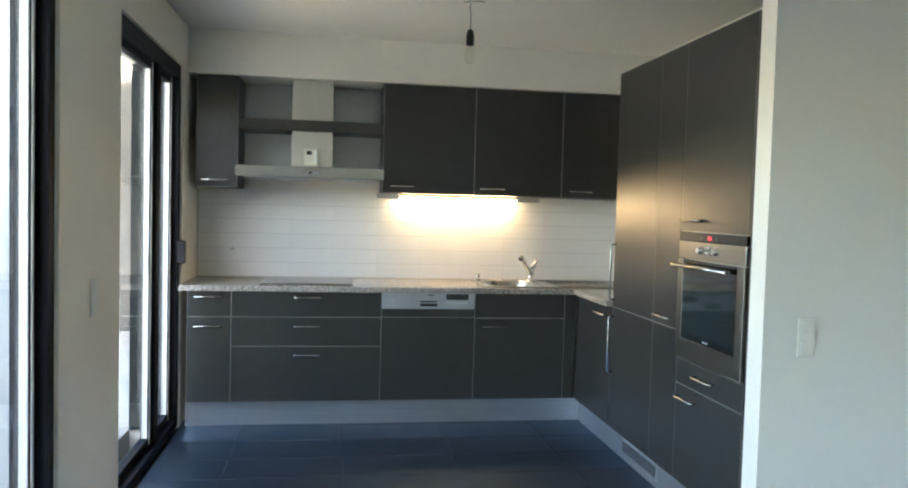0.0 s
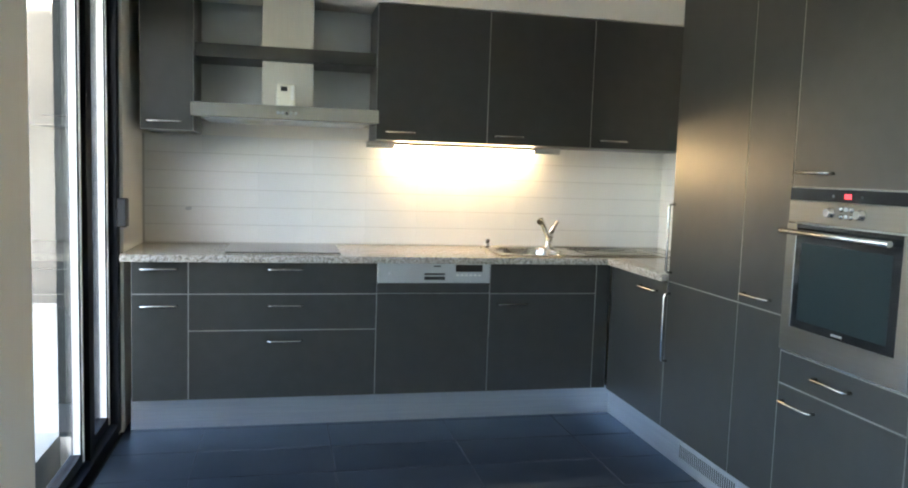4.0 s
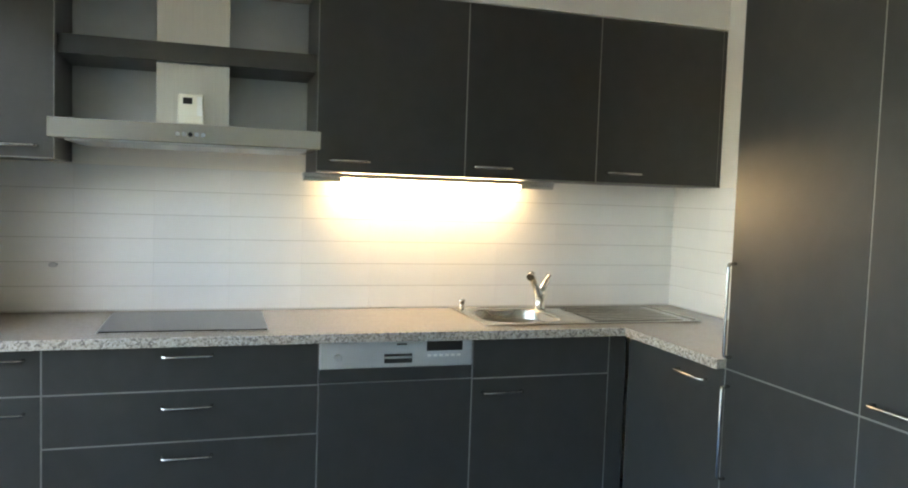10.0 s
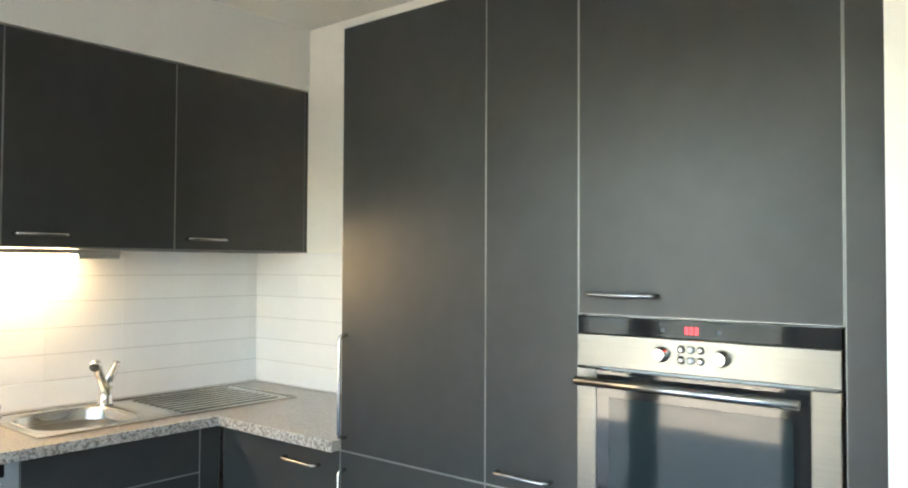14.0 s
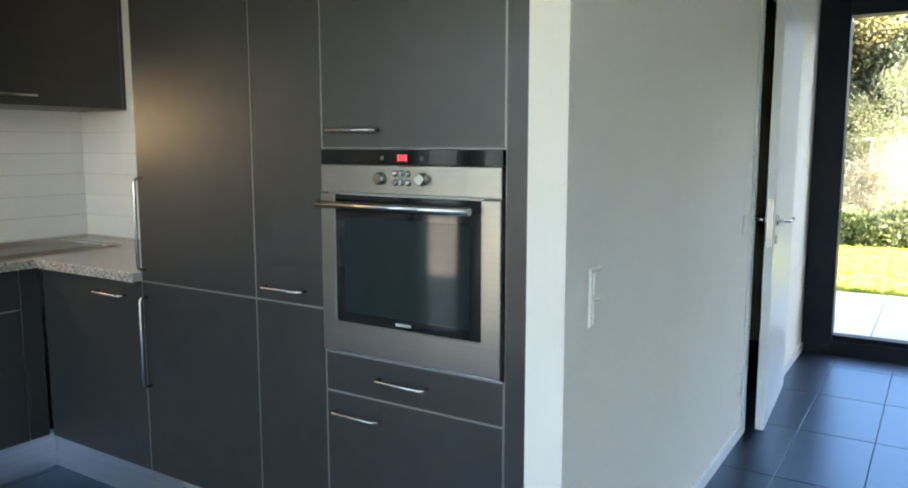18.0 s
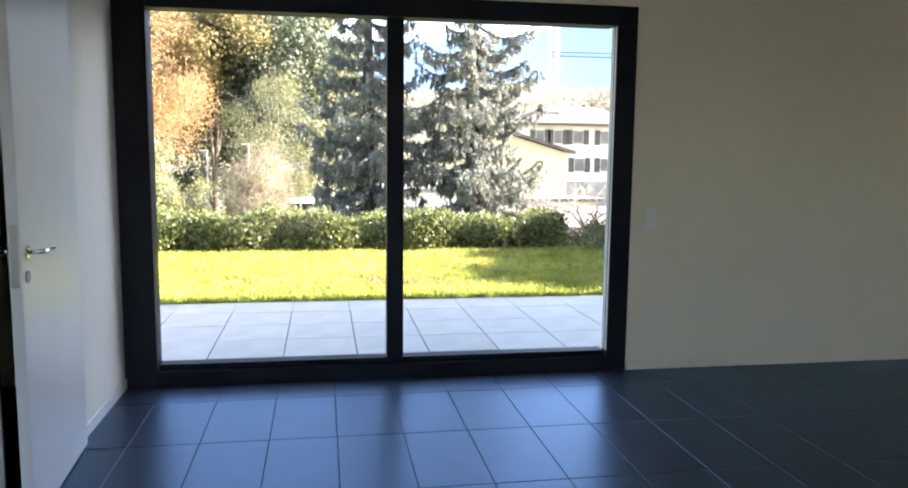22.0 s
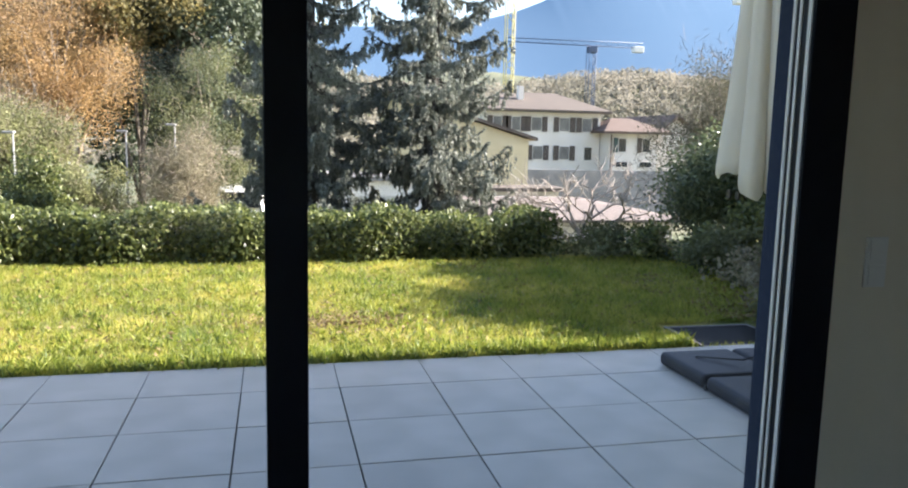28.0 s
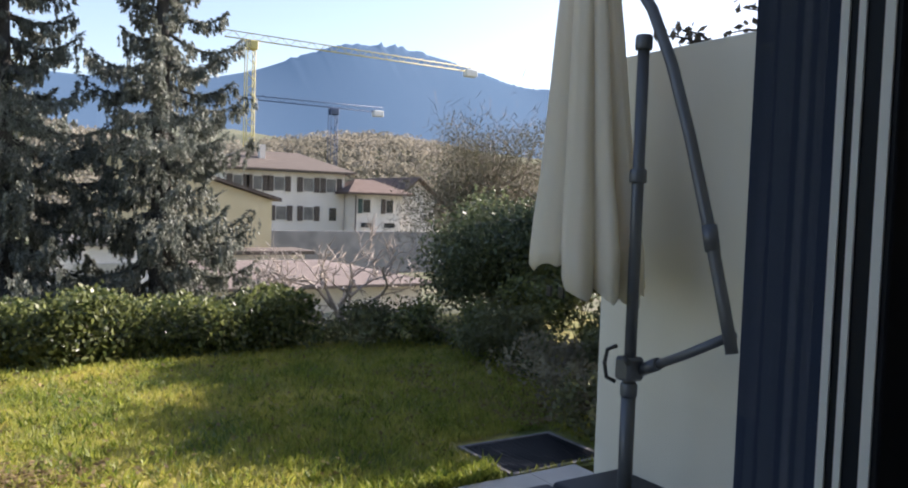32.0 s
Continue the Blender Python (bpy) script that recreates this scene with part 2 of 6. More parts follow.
def lathe(bm, profile, centre, n=20, axis="z"):
    c = Vector(centre)
    rings = []
    for r, h in profile:
        ring = []
        for k in range(n):
            a = 2 * math.pi * k / n
            u, v = r * math.cos(a), r * math.sin(a)
            p = {"z": (u, v, h), "x": (h, u, v), "y": (u, h, v)}[axis]
            ring.append(bm.verts.new(c + Vector(p)))
        rings.append(ring)
    for a, b in zip(rings, rings[1:]):
        for k in range(n):
            bm.faces.new((a[k], a[(k + 1) % n], b[(k + 1) % n], b[k])).smooth = True
    bm.faces.new(rings[0][::-1])
    bm.faces.new(rings[-1])
    bmesh.ops.recalc_face_normals(bm, faces=bm.faces)
    return bm


def mesh_ob(name, bm, material):
    me = bpy.data.meshes.new(name)
    bm.to_mesh(me)
    bm.free()
    me.materials.append(material)
    return new(name, me)


def part(name, bm, material, parent, label=""):
    ob = mesh_ob(name, bm, material)
    ob.parent = parent
    ob.matrix_parent_inverse = parent.matrix_world.inverted()
    return tagged(ob, label) if label else ob


def thing(name, x, y, z, label, category, group=""):
    e = new(name)
    e.empty_display_size = 0.1
    e.location = (x, y, z)
    e.matrix_world = Matrix.Translation((x, y, z))
    return tagged(e, label, category, group)


def solid(name, bm, material, label, category, group="", kind=""):
    return tagged(mesh_ob(name, bm, material), label, category, group, kind)


def structure(name, bm, material, label, category):
    return solid(name, bm, material, label, category, kind="structure")


# ---- rooms ----
CZ = 2.513          # ceiling
NX = 3.133          # back right corner of the kitchen
LY = -2.887         # face of the living room's inner wall
EX = 6.28           # inner face of the garden wall
SY = -9.2           # far end of the living room
EO = 6.585          # outer face of the garden wall

structure("floor_slab", boxes((-0.02, 6.66, SY - 0.2, 0.2, -0.30, -0.012)), FLOOR_GROUT, "dark grouted floor bed under slate tiles", "floor")
structure("ceiling", boxes((-0.3, 6.9, SY - 0.3, 0.3, CZ, CZ + 0.25)), CEIL, "flat off-white painted plaster ceiling", "ceiling")
structure("wall_north", boxes((-0.3, 3.4, 0.004, 0.25, -0.3, CZ)), WALL, "white plaster wall behind the kitchen units", "wall")
structure("wall_soffit", boxes((0.0, NX, -0.372, 0.0, 2.236, CZ)), WALL, "white boxed-in soffit above the wall cabinets", "wall")
structure("wall_kitchen_side", boxes((NX, 3.4, -2.78, 0.0, -0.3, CZ)), WALL, "white plaster wall behind the tall cabinets", "wall")
structure("wall_inner", boxes((2.515, 4.57, LY, -2.785, -0.3, CZ), (5.425, 6.45, LY, -2.785, -0.3, CZ), (4.57, 5.425, LY, -2.785, 2.03, CZ)),
          WALL, "white plaster wall with a doorway", "wall")
structure("wall_east", boxes((EX, EO, SY, -5.906, -0.3, CZ), (EX, EO, -5.906, LY, 2.252, CZ), (6.45, EO, LY, 0.3, -0.3, CZ)), WALL_E, "plaster wall beside the garden window, coloured for warm bounced light", "wall")
structure("wall_south", boxes((-0.3, 6.9, SY - 0.3, SY, -0.3, CZ)), WALL, "plain white plaster wall", "wall")
structure("wall_west", boxes((-0.3, 0.0, -0.52, 0.004, -0.3, CZ), (-0.3, 0.0, -2.68, -1.92, -0.3, CZ), (-0.3, 0.0, SY, -7.0, -0.3, CZ),
                             (-0.3, 0.0, -1.92, -0.52, 2.245, CZ), (-0.3, 0.0, -7.0, -2.68, 2.245, CZ)), WALL, "white plaster wall with glazed doors", "wall")
structure("wall_hall", boxes((3.4, 3.5, -2.785, 0.3, -0.3, CZ), (3.4, 6.45, -0.9, -0.8, -0.3, CZ)), WALL, "plain plaster wall of the dark hall", "wall")
structure("baseboard", boxes((2.515, 4.514, LY - 0.012, LY - 0.001, 0.0, 0.06), (5.44, EX - 0.002, LY - 0.012, LY - 0.001, 0.0, 0.06), bevel=0.002), WHITEP, "low white painted baseboard along the wall", "baseboard")


structure("baseboard_east", boxes((EX - 0.012, EX - 0.001, SY + 0.01, -5.91, 0.0, 0.06), bevel=0.002), WALL_E, "low painted baseboard along the garden wall", "baseboard")


def glazed_door(name, x0, x1, y0, y1, z1, splits, label):
    """Dark aluminium sliding door in a wall that runs north to south; splits: the centres and half widths of its stiles."""
    w = tagged(thing(name, (x0 + x1) / 2, (y0 + y1) / 2, 0, label, "sliding door"), kind="structure")
    fw = 0.055
    part("frame", boxes((x0, x1, y0, y0 + fw, 0, z1), (x0, x1, y1 - fw, y1, 0, z1), (x0, x1, y0 + fw, y1 - fw, z1 - 0.075, z1),
                        (x0, x1, y0 + fw, y1 - fw, -0.01, 0.05), bevel=0.003), FRAME, w)
    edges = [y0 + fw]
    for i, (c, h) in enumerate(splits):
        part("stile", boxes((x1 - 0.075, x1 - 0.02, c - h, c + h, 0.051, z1 - 0.076), bevel=0.003), FRAME, w)
        edges += [c - h, c + h]
    edges.append(y1 - fw)
    for a, b in zip(edges[::2], edges[1::2]):
        xm = (x0 + x1) / 2
        part("sash", boxes((xm - 0.022, xm + 0.022, a, a + 0.045, 0.052, z1 - 0.077), (xm - 0.022, xm + 0.022, b - 0.045, b, 0.052, z1 - 0.077),
                           (xm - 0.022, xm + 0.022, a + 0.045, b - 0.045, 0.052, 0.10), (xm - 0.022, xm + 0.022, a + 0.045, b - 0.045, z1 - 0.12, z1 - 0.077), bevel=0.003), FRAME, w)
        for ys_ in (a + 0.046, b - 0.052):
            part("gasket", boxes((xm - 0.012, xm + 0.016, ys_, ys_ + 0.006, 0.10, z1 - 0.12)), SEAL, w)
        for ys_ in (a + 0.026, b - 0.044):
            part("seal_strip", boxes((xm + 0.0222, xm + 0.0265, ys_, ys_ + 0.018, 0.06, z1 - 0.085), bevel=0.001), SEAL, w, "pale brush seal along the sash")
        g = part("pane", boxes((xm - 0.006, xm + 0.006, a + 0.045, b - 0.045, 0.10, z1 - 0.12)), GLASS, w, "clear window glass")
        g.visible_shadow = False
    return w


west1 = glazed_door("door_1", -0.14, -0.015, -1.92, -0.52, 2.245, [(-1.02, 0.045)], "dark aluminium sliding glass door beside the kitchen units")
part("pull_handle", boxes((-0.015, 0.03, -0.60, -0.535, 1.03, 1.17), bevel=0.006), BLACK, west1, "black pull handle")
glazed_door("door_2", -0.14, -0.015, -7.0, -2.68, 2.245, [(-4.1, 0.05), (-5.55, 0.05)], "dark aluminium sliding glass door of the living room")


# Added linings: their darker colour dims the bright outer jambs behind the glass.
for dname, ya, yb, m_ in (("door_1", -1.92, -0.52, DIM_LINING), ("door_2", -7.0, -2.68, GREYMETAL)):
    dob = bpy.data.objects[dname]
    part("outer_reveal", boxes((-0.302, -0.142, yb - 0.012, yb + 0.001, -0.02, 2.246)), m_, dob, "lining added to dim the outer reveal")
    part("outer_reveal", boxes((-0.302, -0.142, ya - 0.001, ya + 0.012, -0.02, 2.246)), m_, dob, "lining added to dim the outer reveal")

# garden window: two panes in a dark frame that fills the wall's opening
win = tagged(thing("window_1", 6.35, -4.4, 0, "wide two-pane garden window in a dark aluminium frame", "window"), kind="structure")
part("frame_left", boxes((EX - 0.004, 6.42, -3.065, LY - 0.002, 0, 2.25), bevel=0.003), FRAME, win)
part("frame_right", boxes((EX - 0.004, 6.366, -5.904, -5.776, 0, 2.25), bevel=0.003), FRAME, win)
part("frame_top", boxes((EX - 0.004, 6.42, -5.775, -3.066, 2.135, 2.25), bevel=0.003), FRAME, win)
part("frame_bottom", boxes((EX + 0.01, 6.42, -5.775, -3.066, -0.01, 0.085), (EX + 0.045, 6.42, -5.775, -3.066, 0.0855, 0.12), bevel=0.004), FRAME, win)
part("mullion", boxes((6.325, 6.42, -4.488, -4.388, 0.121, 2.134), bevel=0.003), FRAME, win)
for x0, x1 in ((6.286, 6.300), (6.326, 6.336), (6.350, 6.362)):
    part("gasket", boxes((x0, x1, -5.7765, -5.772, 0.13, 2.13)), GASKET, win, "pale rubber gasket strip")
for a, b in ((-4.387, -3.066), (-5.90, -4.489)):
    g = part("pane", boxes((6.372, 6.384, a, b, 0.10, 2.16)), GLASS, win, "clear window glass")
    g.visible_shadow = False
part("reveal_panel", boxes((6.386, 6.592, -5.945, -5.892, -0.03, 2.4), bevel=0.004), REVEAL, win, "dark metal panel lining the outer reveal")
part("sill", boxes((6.421, EO + 0.02, -5.914, -2.93, -0.05, 0.0), bevel=0.004), FRAME, win)
part("reveal_panel", boxes((6.421, EO + 0.012, -2.925, LY, -0.03, 2.4), bevel=0.004), REVEAL, win, "dark metal panel lining the outer reveal")

# inner door, ajar, hinged at its garden side
dr = tagged(thing("door_3", 5.42, LY, 0, "white flush door standing ajar in a dark frame", "door"), kind="structure")
part("door_frame", boxes((4.572, 4.604, LY - 0.004, -2.79, 0, 2.028), (5.418, 5.423, LY - 0.004, -2.79, 0, 2.028), (4.604, 5.418, LY - 0.004, -2.79, 2.012, 2.028)), DARKJ, dr)
part("casing", boxes((4.516, 4.570, LY - 0.012, LY - 0.001, 0.0, 2.075), (4.570, 5.42, LY - 0.012, LY - 0.001, 2.03, 2.075), bevel=0.002), DOORW, dr, "pale painted door casing")
leaf = part("leaf", boxes((-0.805, 0.0, -0.040, 0.0, 0.006, 2.008), bevel=0.002), DOORW, dr)
leaf.matrix_parent_inverse = Matrix.Identity(4)
leaf.matrix_basis = pose(-0.003, 0.0, 0, 0, 0, 3.4)


STEEL_DULL = mat("satin_steel", (0.42, 0.42, 0.42), 0.6, 0.5)


def lever(parent, side):
    bm = bmesh.new()
    s = -1 if side else 1
    y = -0.04 if side else 0.0
    tube(bm, [(-0.745, y, 1.0), (-0.745, y + s * 0.05, 1.0), (-0.735, y + s * 0.058, 1.0), (-0.62, y + s * 0.058, 1.0)], 0.009, 10)
    lathe(bm, [(0.024, 0), (0.024, 0.006), (0.02, 0.008)], (-0.745, y if s > 0 else y - 0.008, 1.0), 16, "y")
    o = part("lever_handle", bm, CHROME, parent, "brushed metal lever handle")
    o.matrix_parent_inverse = Matrix.Identity(4)
    bm = bmesh.new()
    lathe(bm, [(0.022, 0), (0.022, 0.006)], (-0.745, y if s > 0 else y - 0.006, 0.91), 14, "y")
    o = part("key_rosette", bm, STEEL_DULL, parent)
    o.matrix_parent_inverse = Matrix.Identity(4)


lever(leaf, 0)
lever(leaf, 1)
o = part("lock_plate", boxes((-0.8065, -0.8045, -0.032, -0.008, 0.88, 1.10)), STEEL, leaf)
o.matrix_parent_inverse = Matrix.Identity(4)

# ---- kitchen ----
BY = -0.587          # face of the base fronts
TX = 2.55            # face of the side run and the tall fronts
K0 = 0.163           # top of the plinth


def front(parent, name, axis, pos, u0, u1, z0, z1, label=""):
    """A flat front panel with a thin aluminium edge; axis: the wall direction that it faces along."""
    e = 0.0032
    if axis == "y":
        body = boxes((u0 + e, u1 - e, pos, pos + 0.018, z0 + e, z1 - e))
        band = boxes((u0 + 0.0006, u1 - 0.0006, pos + 0.0012, pos + 0.0175, z0 + 0.0006, z1 - 0.0006))
    else:
        body = boxes((pos, pos + 0.018, u0 + e, u1 - e, z0 + e, z1 - e))
        band = boxes((pos + 0.0012, pos + 0.0175, u0 + 0.0006, u1 - 0.0006, z0 + 0.0006, z1 - 0.0006))
    p = part(name, body, FRONT, parent, label)
    part("edge_band", band, EDGE, p, "thin aluminium edge")
    return p


def bow_handle(parent, axis, pos, a, b):
    """A bow handle between the points a and b (along the front, height) of a front."""
    def p3(u, z, d):
        return (u, pos - d, z) if axis == "y" else (pos - d, u, z)
    (u0, z0), (u1, z1) = a, b
    n = math.hypot(u1 - u0, z1 - z0)
    k = 0.012 / n
    du, dz = (u1 - u0) * k, (z1 - z0) * k
    bm = bmesh.new()
    tube(bm, [p3(u0, z0, -0.002), p3(u0, z0, 0.018), p3(u0 + du * 0.3, z0 + dz * 0.3, 0.026), p3(u0 + du, z0 + dz, 0.030),
              p3(u1 - du, z1 - dz, 0.030), p3(u1 - du * 0.3, z1 - dz * 0.3, 0.026), p3(u1, z1, 0.018), p3(u1, z1, -0.002)], 0.0058, 8)
    part("handle", bm, STEEL, parent, "slim brushed steel bow handle")


def carcass(parent, x0, x1, y0, y1, z0, z1):
    part("body", boxes((x0, x1, y0, y1, z0, z1)), FRONT, parent)


# base run along the back wall
def base_unit(x0, x1, label, name="base_cabinet", cat="cabinet"):
    c = thing(name, (x0 + x1) / 2, -0.3, 0, label, cat, "base cabinets")
    carcass(c, x0 + 0.001, x1 - 0.001, BY + 0.0185, -0.012, K0, 0.862)
    return c


ZT, ZM, ZL = 0.868, 0.702, 0.516
c = base_unit(0.045, 0.312, "narrow anthracite base cabinet with a drawer over a door")
f = front(c, "drawer_front", "y", BY, 0.045, 0.312, ZM, ZT)
bow_handle(f, "y", BY, (0.09, 0.828), (0.26, 0.828))
f = front(c, "door", "y", BY, 0.045, 0.312, K0, ZM)
bow_handle(f, "y", BY, (0.09, 0.644), (0.26, 0.644))
c = base_unit(0.312, 1.247, "wide anthracite base cabinet with three drawers under the hob")
for z0, z1, zh in ((ZM, ZT, 0.828), (ZL, ZM, 0.644), (K0, ZL, 0.462)):
    f = front(c, "drawer_front", "y", BY, 0.312, 1.247, z0, z1)
    bow_handle(f, "y", BY, (0.697, zh), (0.867, zh))
c = base_unit(1.857, 2.465, "anthracite sink cabinet with one door under a blind panel")
front(c, "blind_panel", "y", BY, 1.857, 2.465, ZM, ZT)
f = front(c, "door", "y", BY, 1.857, 2.465, K0, ZM)
bow_handle(f, "y", BY, (1.904, 0.645), (2.07, 0.645))
c = base_unit(2.465, 2.548, "narrow anthracite corner filler between the cabinet runs", "corner_filler")
front(c, "filler_panel", "y", BY, 2.465, 2.549, K0, ZT)

# dishwasher
d = thing("dishwasher", 1.55, -0.3, 0, "built-in dishwasher with a silver control strip and anthracite door", "dishwasher")
carcass(d, 1.249, 1.855, BY + 0.0185, -0.012, K0, 0.862)
front(d, "door", "y", BY, 1.247, 1.857, K0, 0.705)
part("dark_strip", boxes((1.251, 1.853, BY + 0.002, BY + 0.018, 0.7065, 0.757)), FRONT, d)
cp = part("control_panel", boxes((1.250, 1.854, BY - 0.003, BY + 0.018, 0.759, 0.870), bevel=0.003), GREYMETAL, d, "silver-grey control panel")
part("display", boxes((1.665, 1.812, BY - 0.0045, BY - 0.002, 0.820, 0.858), bevel=0.001), BLACK, cp, "dark display window")
part("grip", boxes((1.497, 1.608, BY - 0.0045, BY - 0.002, 0.776, 0.812), bevel=0.001), BLACK, cp, "recessed dark grip")
part("grip_lip", boxes((1.493, 1.612, BY - 0.010, BY - 0.0035, 0.795, 0.803), bevel=0.002), GREYMETAL, cp)
bm = bmesh.new()
lathe(bm, [(0.014, 0), (0.014, -0.012), (0.011, -0.015)], (1.318, BY - 0.003, 0.803), 18, "y")
part("power_knob", bm, GREYMETAL, cp)
for i in range(6):
    part("button", boxes((1.668 + i * 0.024, 1.684 + i * 0.024, BY - 0.006, BY - 0.002, 0.797, 0.806), bevel=0.001), WHITEP, cp)
part("name_plate", boxes((1.545, 1.585, BY - 0.0045, BY - 0.002, 0.846, 0.853)), BLACK, cp, "small dark maker's bar")

# base unit of the side run
c = thing("base_cabinet", 2.8, -0.92, 0, "anthracite corner base cabinet with one door", "cabinet", "base cabinets")
carcass(c, TX + 0.0185, NX - 0.012, -1.241, BY - 0.002, K0, 0.862)
f = front(c, "door", "x", TX, -1.242, -0.603, K0, ZT)
bow_handle(f, "x", TX, (-0.975, 0.806), (-1.145, 0.806))

# worktop, with the opening for the sink bowl
WF, WX = -0.622, 2.517
wtop = thing("worktop", 1.5, -0.3, 0.868, "speckled beige-grey granite worktop round the kitchen corner", "worktop")
for b in ((0.0, 1.985, WF, -0.004, 0.868, 0.9), (1.985, 2.315, WF, -0.475, 0.868, 0.9), (1.985, 2.315, -0.115, -0.004, 0.868, 0.9),
                      (2.315, WX, WF, -0.004, 0.868, 0.9), (WX, NX - 0.003, -1.242, -0.004, 0.868, 0.9)):
    part("slab", boxes(b), GRANITE_TOP, wtop)
for b in ((0.0, WX, WF - 0.003, WF, 0.866, 0.901), (WX - 0.003, WX, -1.242, WF - 0.003, 0.866, 0.901)):
    part("front_edge", boxes(b, bevel=0.002), GRANITE, wtop, "rough speckled granite edge")

# plinth
pl = boxes((0.03, 2.603, -0.522, -0.51, 0.0, K0 - 0.002), (2.603, 2.615, -2.78, -0.522, 0.0, K0 - 0.002))
structure("plinth", pl, KICK, "brushed aluminium plinth under the kitchen cabinets", "plinth")
part("vent_grille", boxes((2.598, 2.603, -1.82, -1.35, 0.035, 0.125), bevel=0.002), GREYMETAL, bpy.data.objects["plinth"], "slotted plinth ventilation grille")
for i in range(28):
    y = -1.815 + i * 0.0165
    part("slot", boxes((2.5965, 2.5985, y + 0.004, y + 0.0115, 0.05, 0.11)), BLACK, bpy.data.objects["vent_grille"])

# hob
h = thing("hob", 0.77, -0.3, 0.9, "flat black ceramic hob with a steel rim set in the worktop", "hob")
part("rim", boxes((0.472, 1.068, -0.528, -0.072, 0.900, 0.904), bevel=0.0015), STEEL, h)
part("glass_plate", boxes((0.478, 1.062, -0.522, -0.078, 0.9042, 0.908), bevel=0.0015), BLACKGLASS, h, "black ceramic glass")

# sink
s = thing("sink", 2.44, -0.3, 0.9, "stainless steel inset sink with a ribbed drainer", "sink")
CXS, CYS, AX, AY = 2.15, -0.295, 0.185, 0.185


def rim_point(a, k=1.0, p=3.2):
    ca, sa = math.cos(a), math.sin(a)
    q = (abs(ca) ** p + abs(sa) ** p) ** (-1 / p)
    return CXS + AX * k * ca * q, CYS + AY * k * sa * q


def square_point(a, x0, x1, y0, y1):
    ca, sa = math.cos(a), math.sin(a)
    kx = (x1 - CXS if ca > 0 else CXS - x0) / max(abs(ca), 1e-6)
    ky = (y1 - CYS if sa > 0 else CYS - y0) / max(abs(sa), 1e-6)
    k = min(kx, ky)
    return CXS + ca * k, CYS + sa * k


bm = bmesh.new()
nseg = 48
rings = []
for i, (kind, val, z) in enumerate([("sq", 0, 0.9055), ("r", 1.0, 0.9055), ("r", 0.985, 0.898), ("r", 0.96, 0.85), ("r", 0.90, 0.772), ("r", 0.80, 0.757), ("r", 0.3, 0.752)]):
    ring = []
    for k in range(nseg):
        a = 2 * math.pi * (k + 0.5) / nseg
        x, y = square_point(a, 1.935, 2.40, -0.522, -0.062) if kind == "sq" else rim_point(a, val)
        ring.append(bm.verts.new((x, y, z)))
    rings.append(ring)
for a, b in zip(rings, rings[1:]):
    for k in range(nseg):
        bm.faces.new((a[k], a[(k + 1) % nseg], b[(k + 1) % nseg], b[k])).smooth = True
bm.faces.new(rings[-1])
part("bowl", bm, STEEL, s, "rounded brushed steel bowl")
part("rim", boxes((1.930, 1.936, -0.527, -0.057, 0.900, 0.9075), (1.936, 2.955, -0.527, -0.521, 0.900, 0.9075), (1.936, 2.955, -0.063, -0.057, 0.900, 0.9075), (2.949, 2.955, -0.521, -0.063, 0.900, 0.9075), bevel=0.001), STEEL, s)
dp = part("drainer", boxes((2.401, 2.948, -0.520, -0.064, 0.900, 0.9035)), STEEL, s)
for i in range(9):
    y = -0.47 + i * 0.044
    part("rib", boxes((2.46, 2.90, y, y + 0.016, 0.9037, 0.9085), bevel=0.002), STEEL, dp)
bm = bmesh.new()
lathe(bm, [(0.042, 0.7525), (0.042, 0.756), (0.030, 0.7565)], (CXS, CYS, 0), 20)
part("drain", bm, CHROME, s)
for dx in (-0.03, 0.03):
    part("overflow_slot", boxes((CXS + dx - 0.012, CXS + dx + 0.012, -0.1265, -0.123, 0.84, 0.86)), BLACK, s)
bm = bmesh.new()
lathe(bm, [(0.018, 0.9056), (0.018, 0.914), (0.012, 0.918), (0.012, 0.936), (0.016, 0.940), (0.016, 0.952), (0.010, 0.955)], (1.966, -0.09, 0), 16)
part("drain_knob", bm, CHROME, s, "round chrome drain knob")

# tap: slanting spout with an upright lever
t = thing("tap", 2.345, -0.115, 0.9055, "chrome mixer tap with a slanting pull-out spout", "tap")
bm = bmesh.new()
lathe(bm, [(0.030, 0.9056), (0.030, 0.913), (0.025, 0.917), (0.024, 0.965), (0.028, 0.972), (0.026, 0.992), (0.014, 0.999)], (2.345, -0.115, 0), 20)
part("tap_body", bm, CHROME, t)
bm = bmesh.new()
tube(bm, [(2.345, -0.118, 0.955), (2.325, -0.142, 0.985), (2.285, -0.188, 1.035), (2.262, -0.215, 1.068), (2.250, -0.230, 1.078), (2.238, -0.245, 1.070)], 0.012, 12,
     radii=[0.018, 0.016, 0.016, 0.018, 0.021, 0.018])
part("spout", bm, CHROME, t)
bm = bmesh.new()
tube(bm, [(2.350, -0.112, 0.992), (2.372, -0.108, 1.02), (2.392, -0.104, 1.052), (2.398, -0.102, 1.066)], 0.008, 10, radii=[0.020, 0.016, 0.012, 0.014])
part("lever", bm, CHROME, t)

# wall cabinets
U0, U1, UY = 1.507, 2.232, -0.368


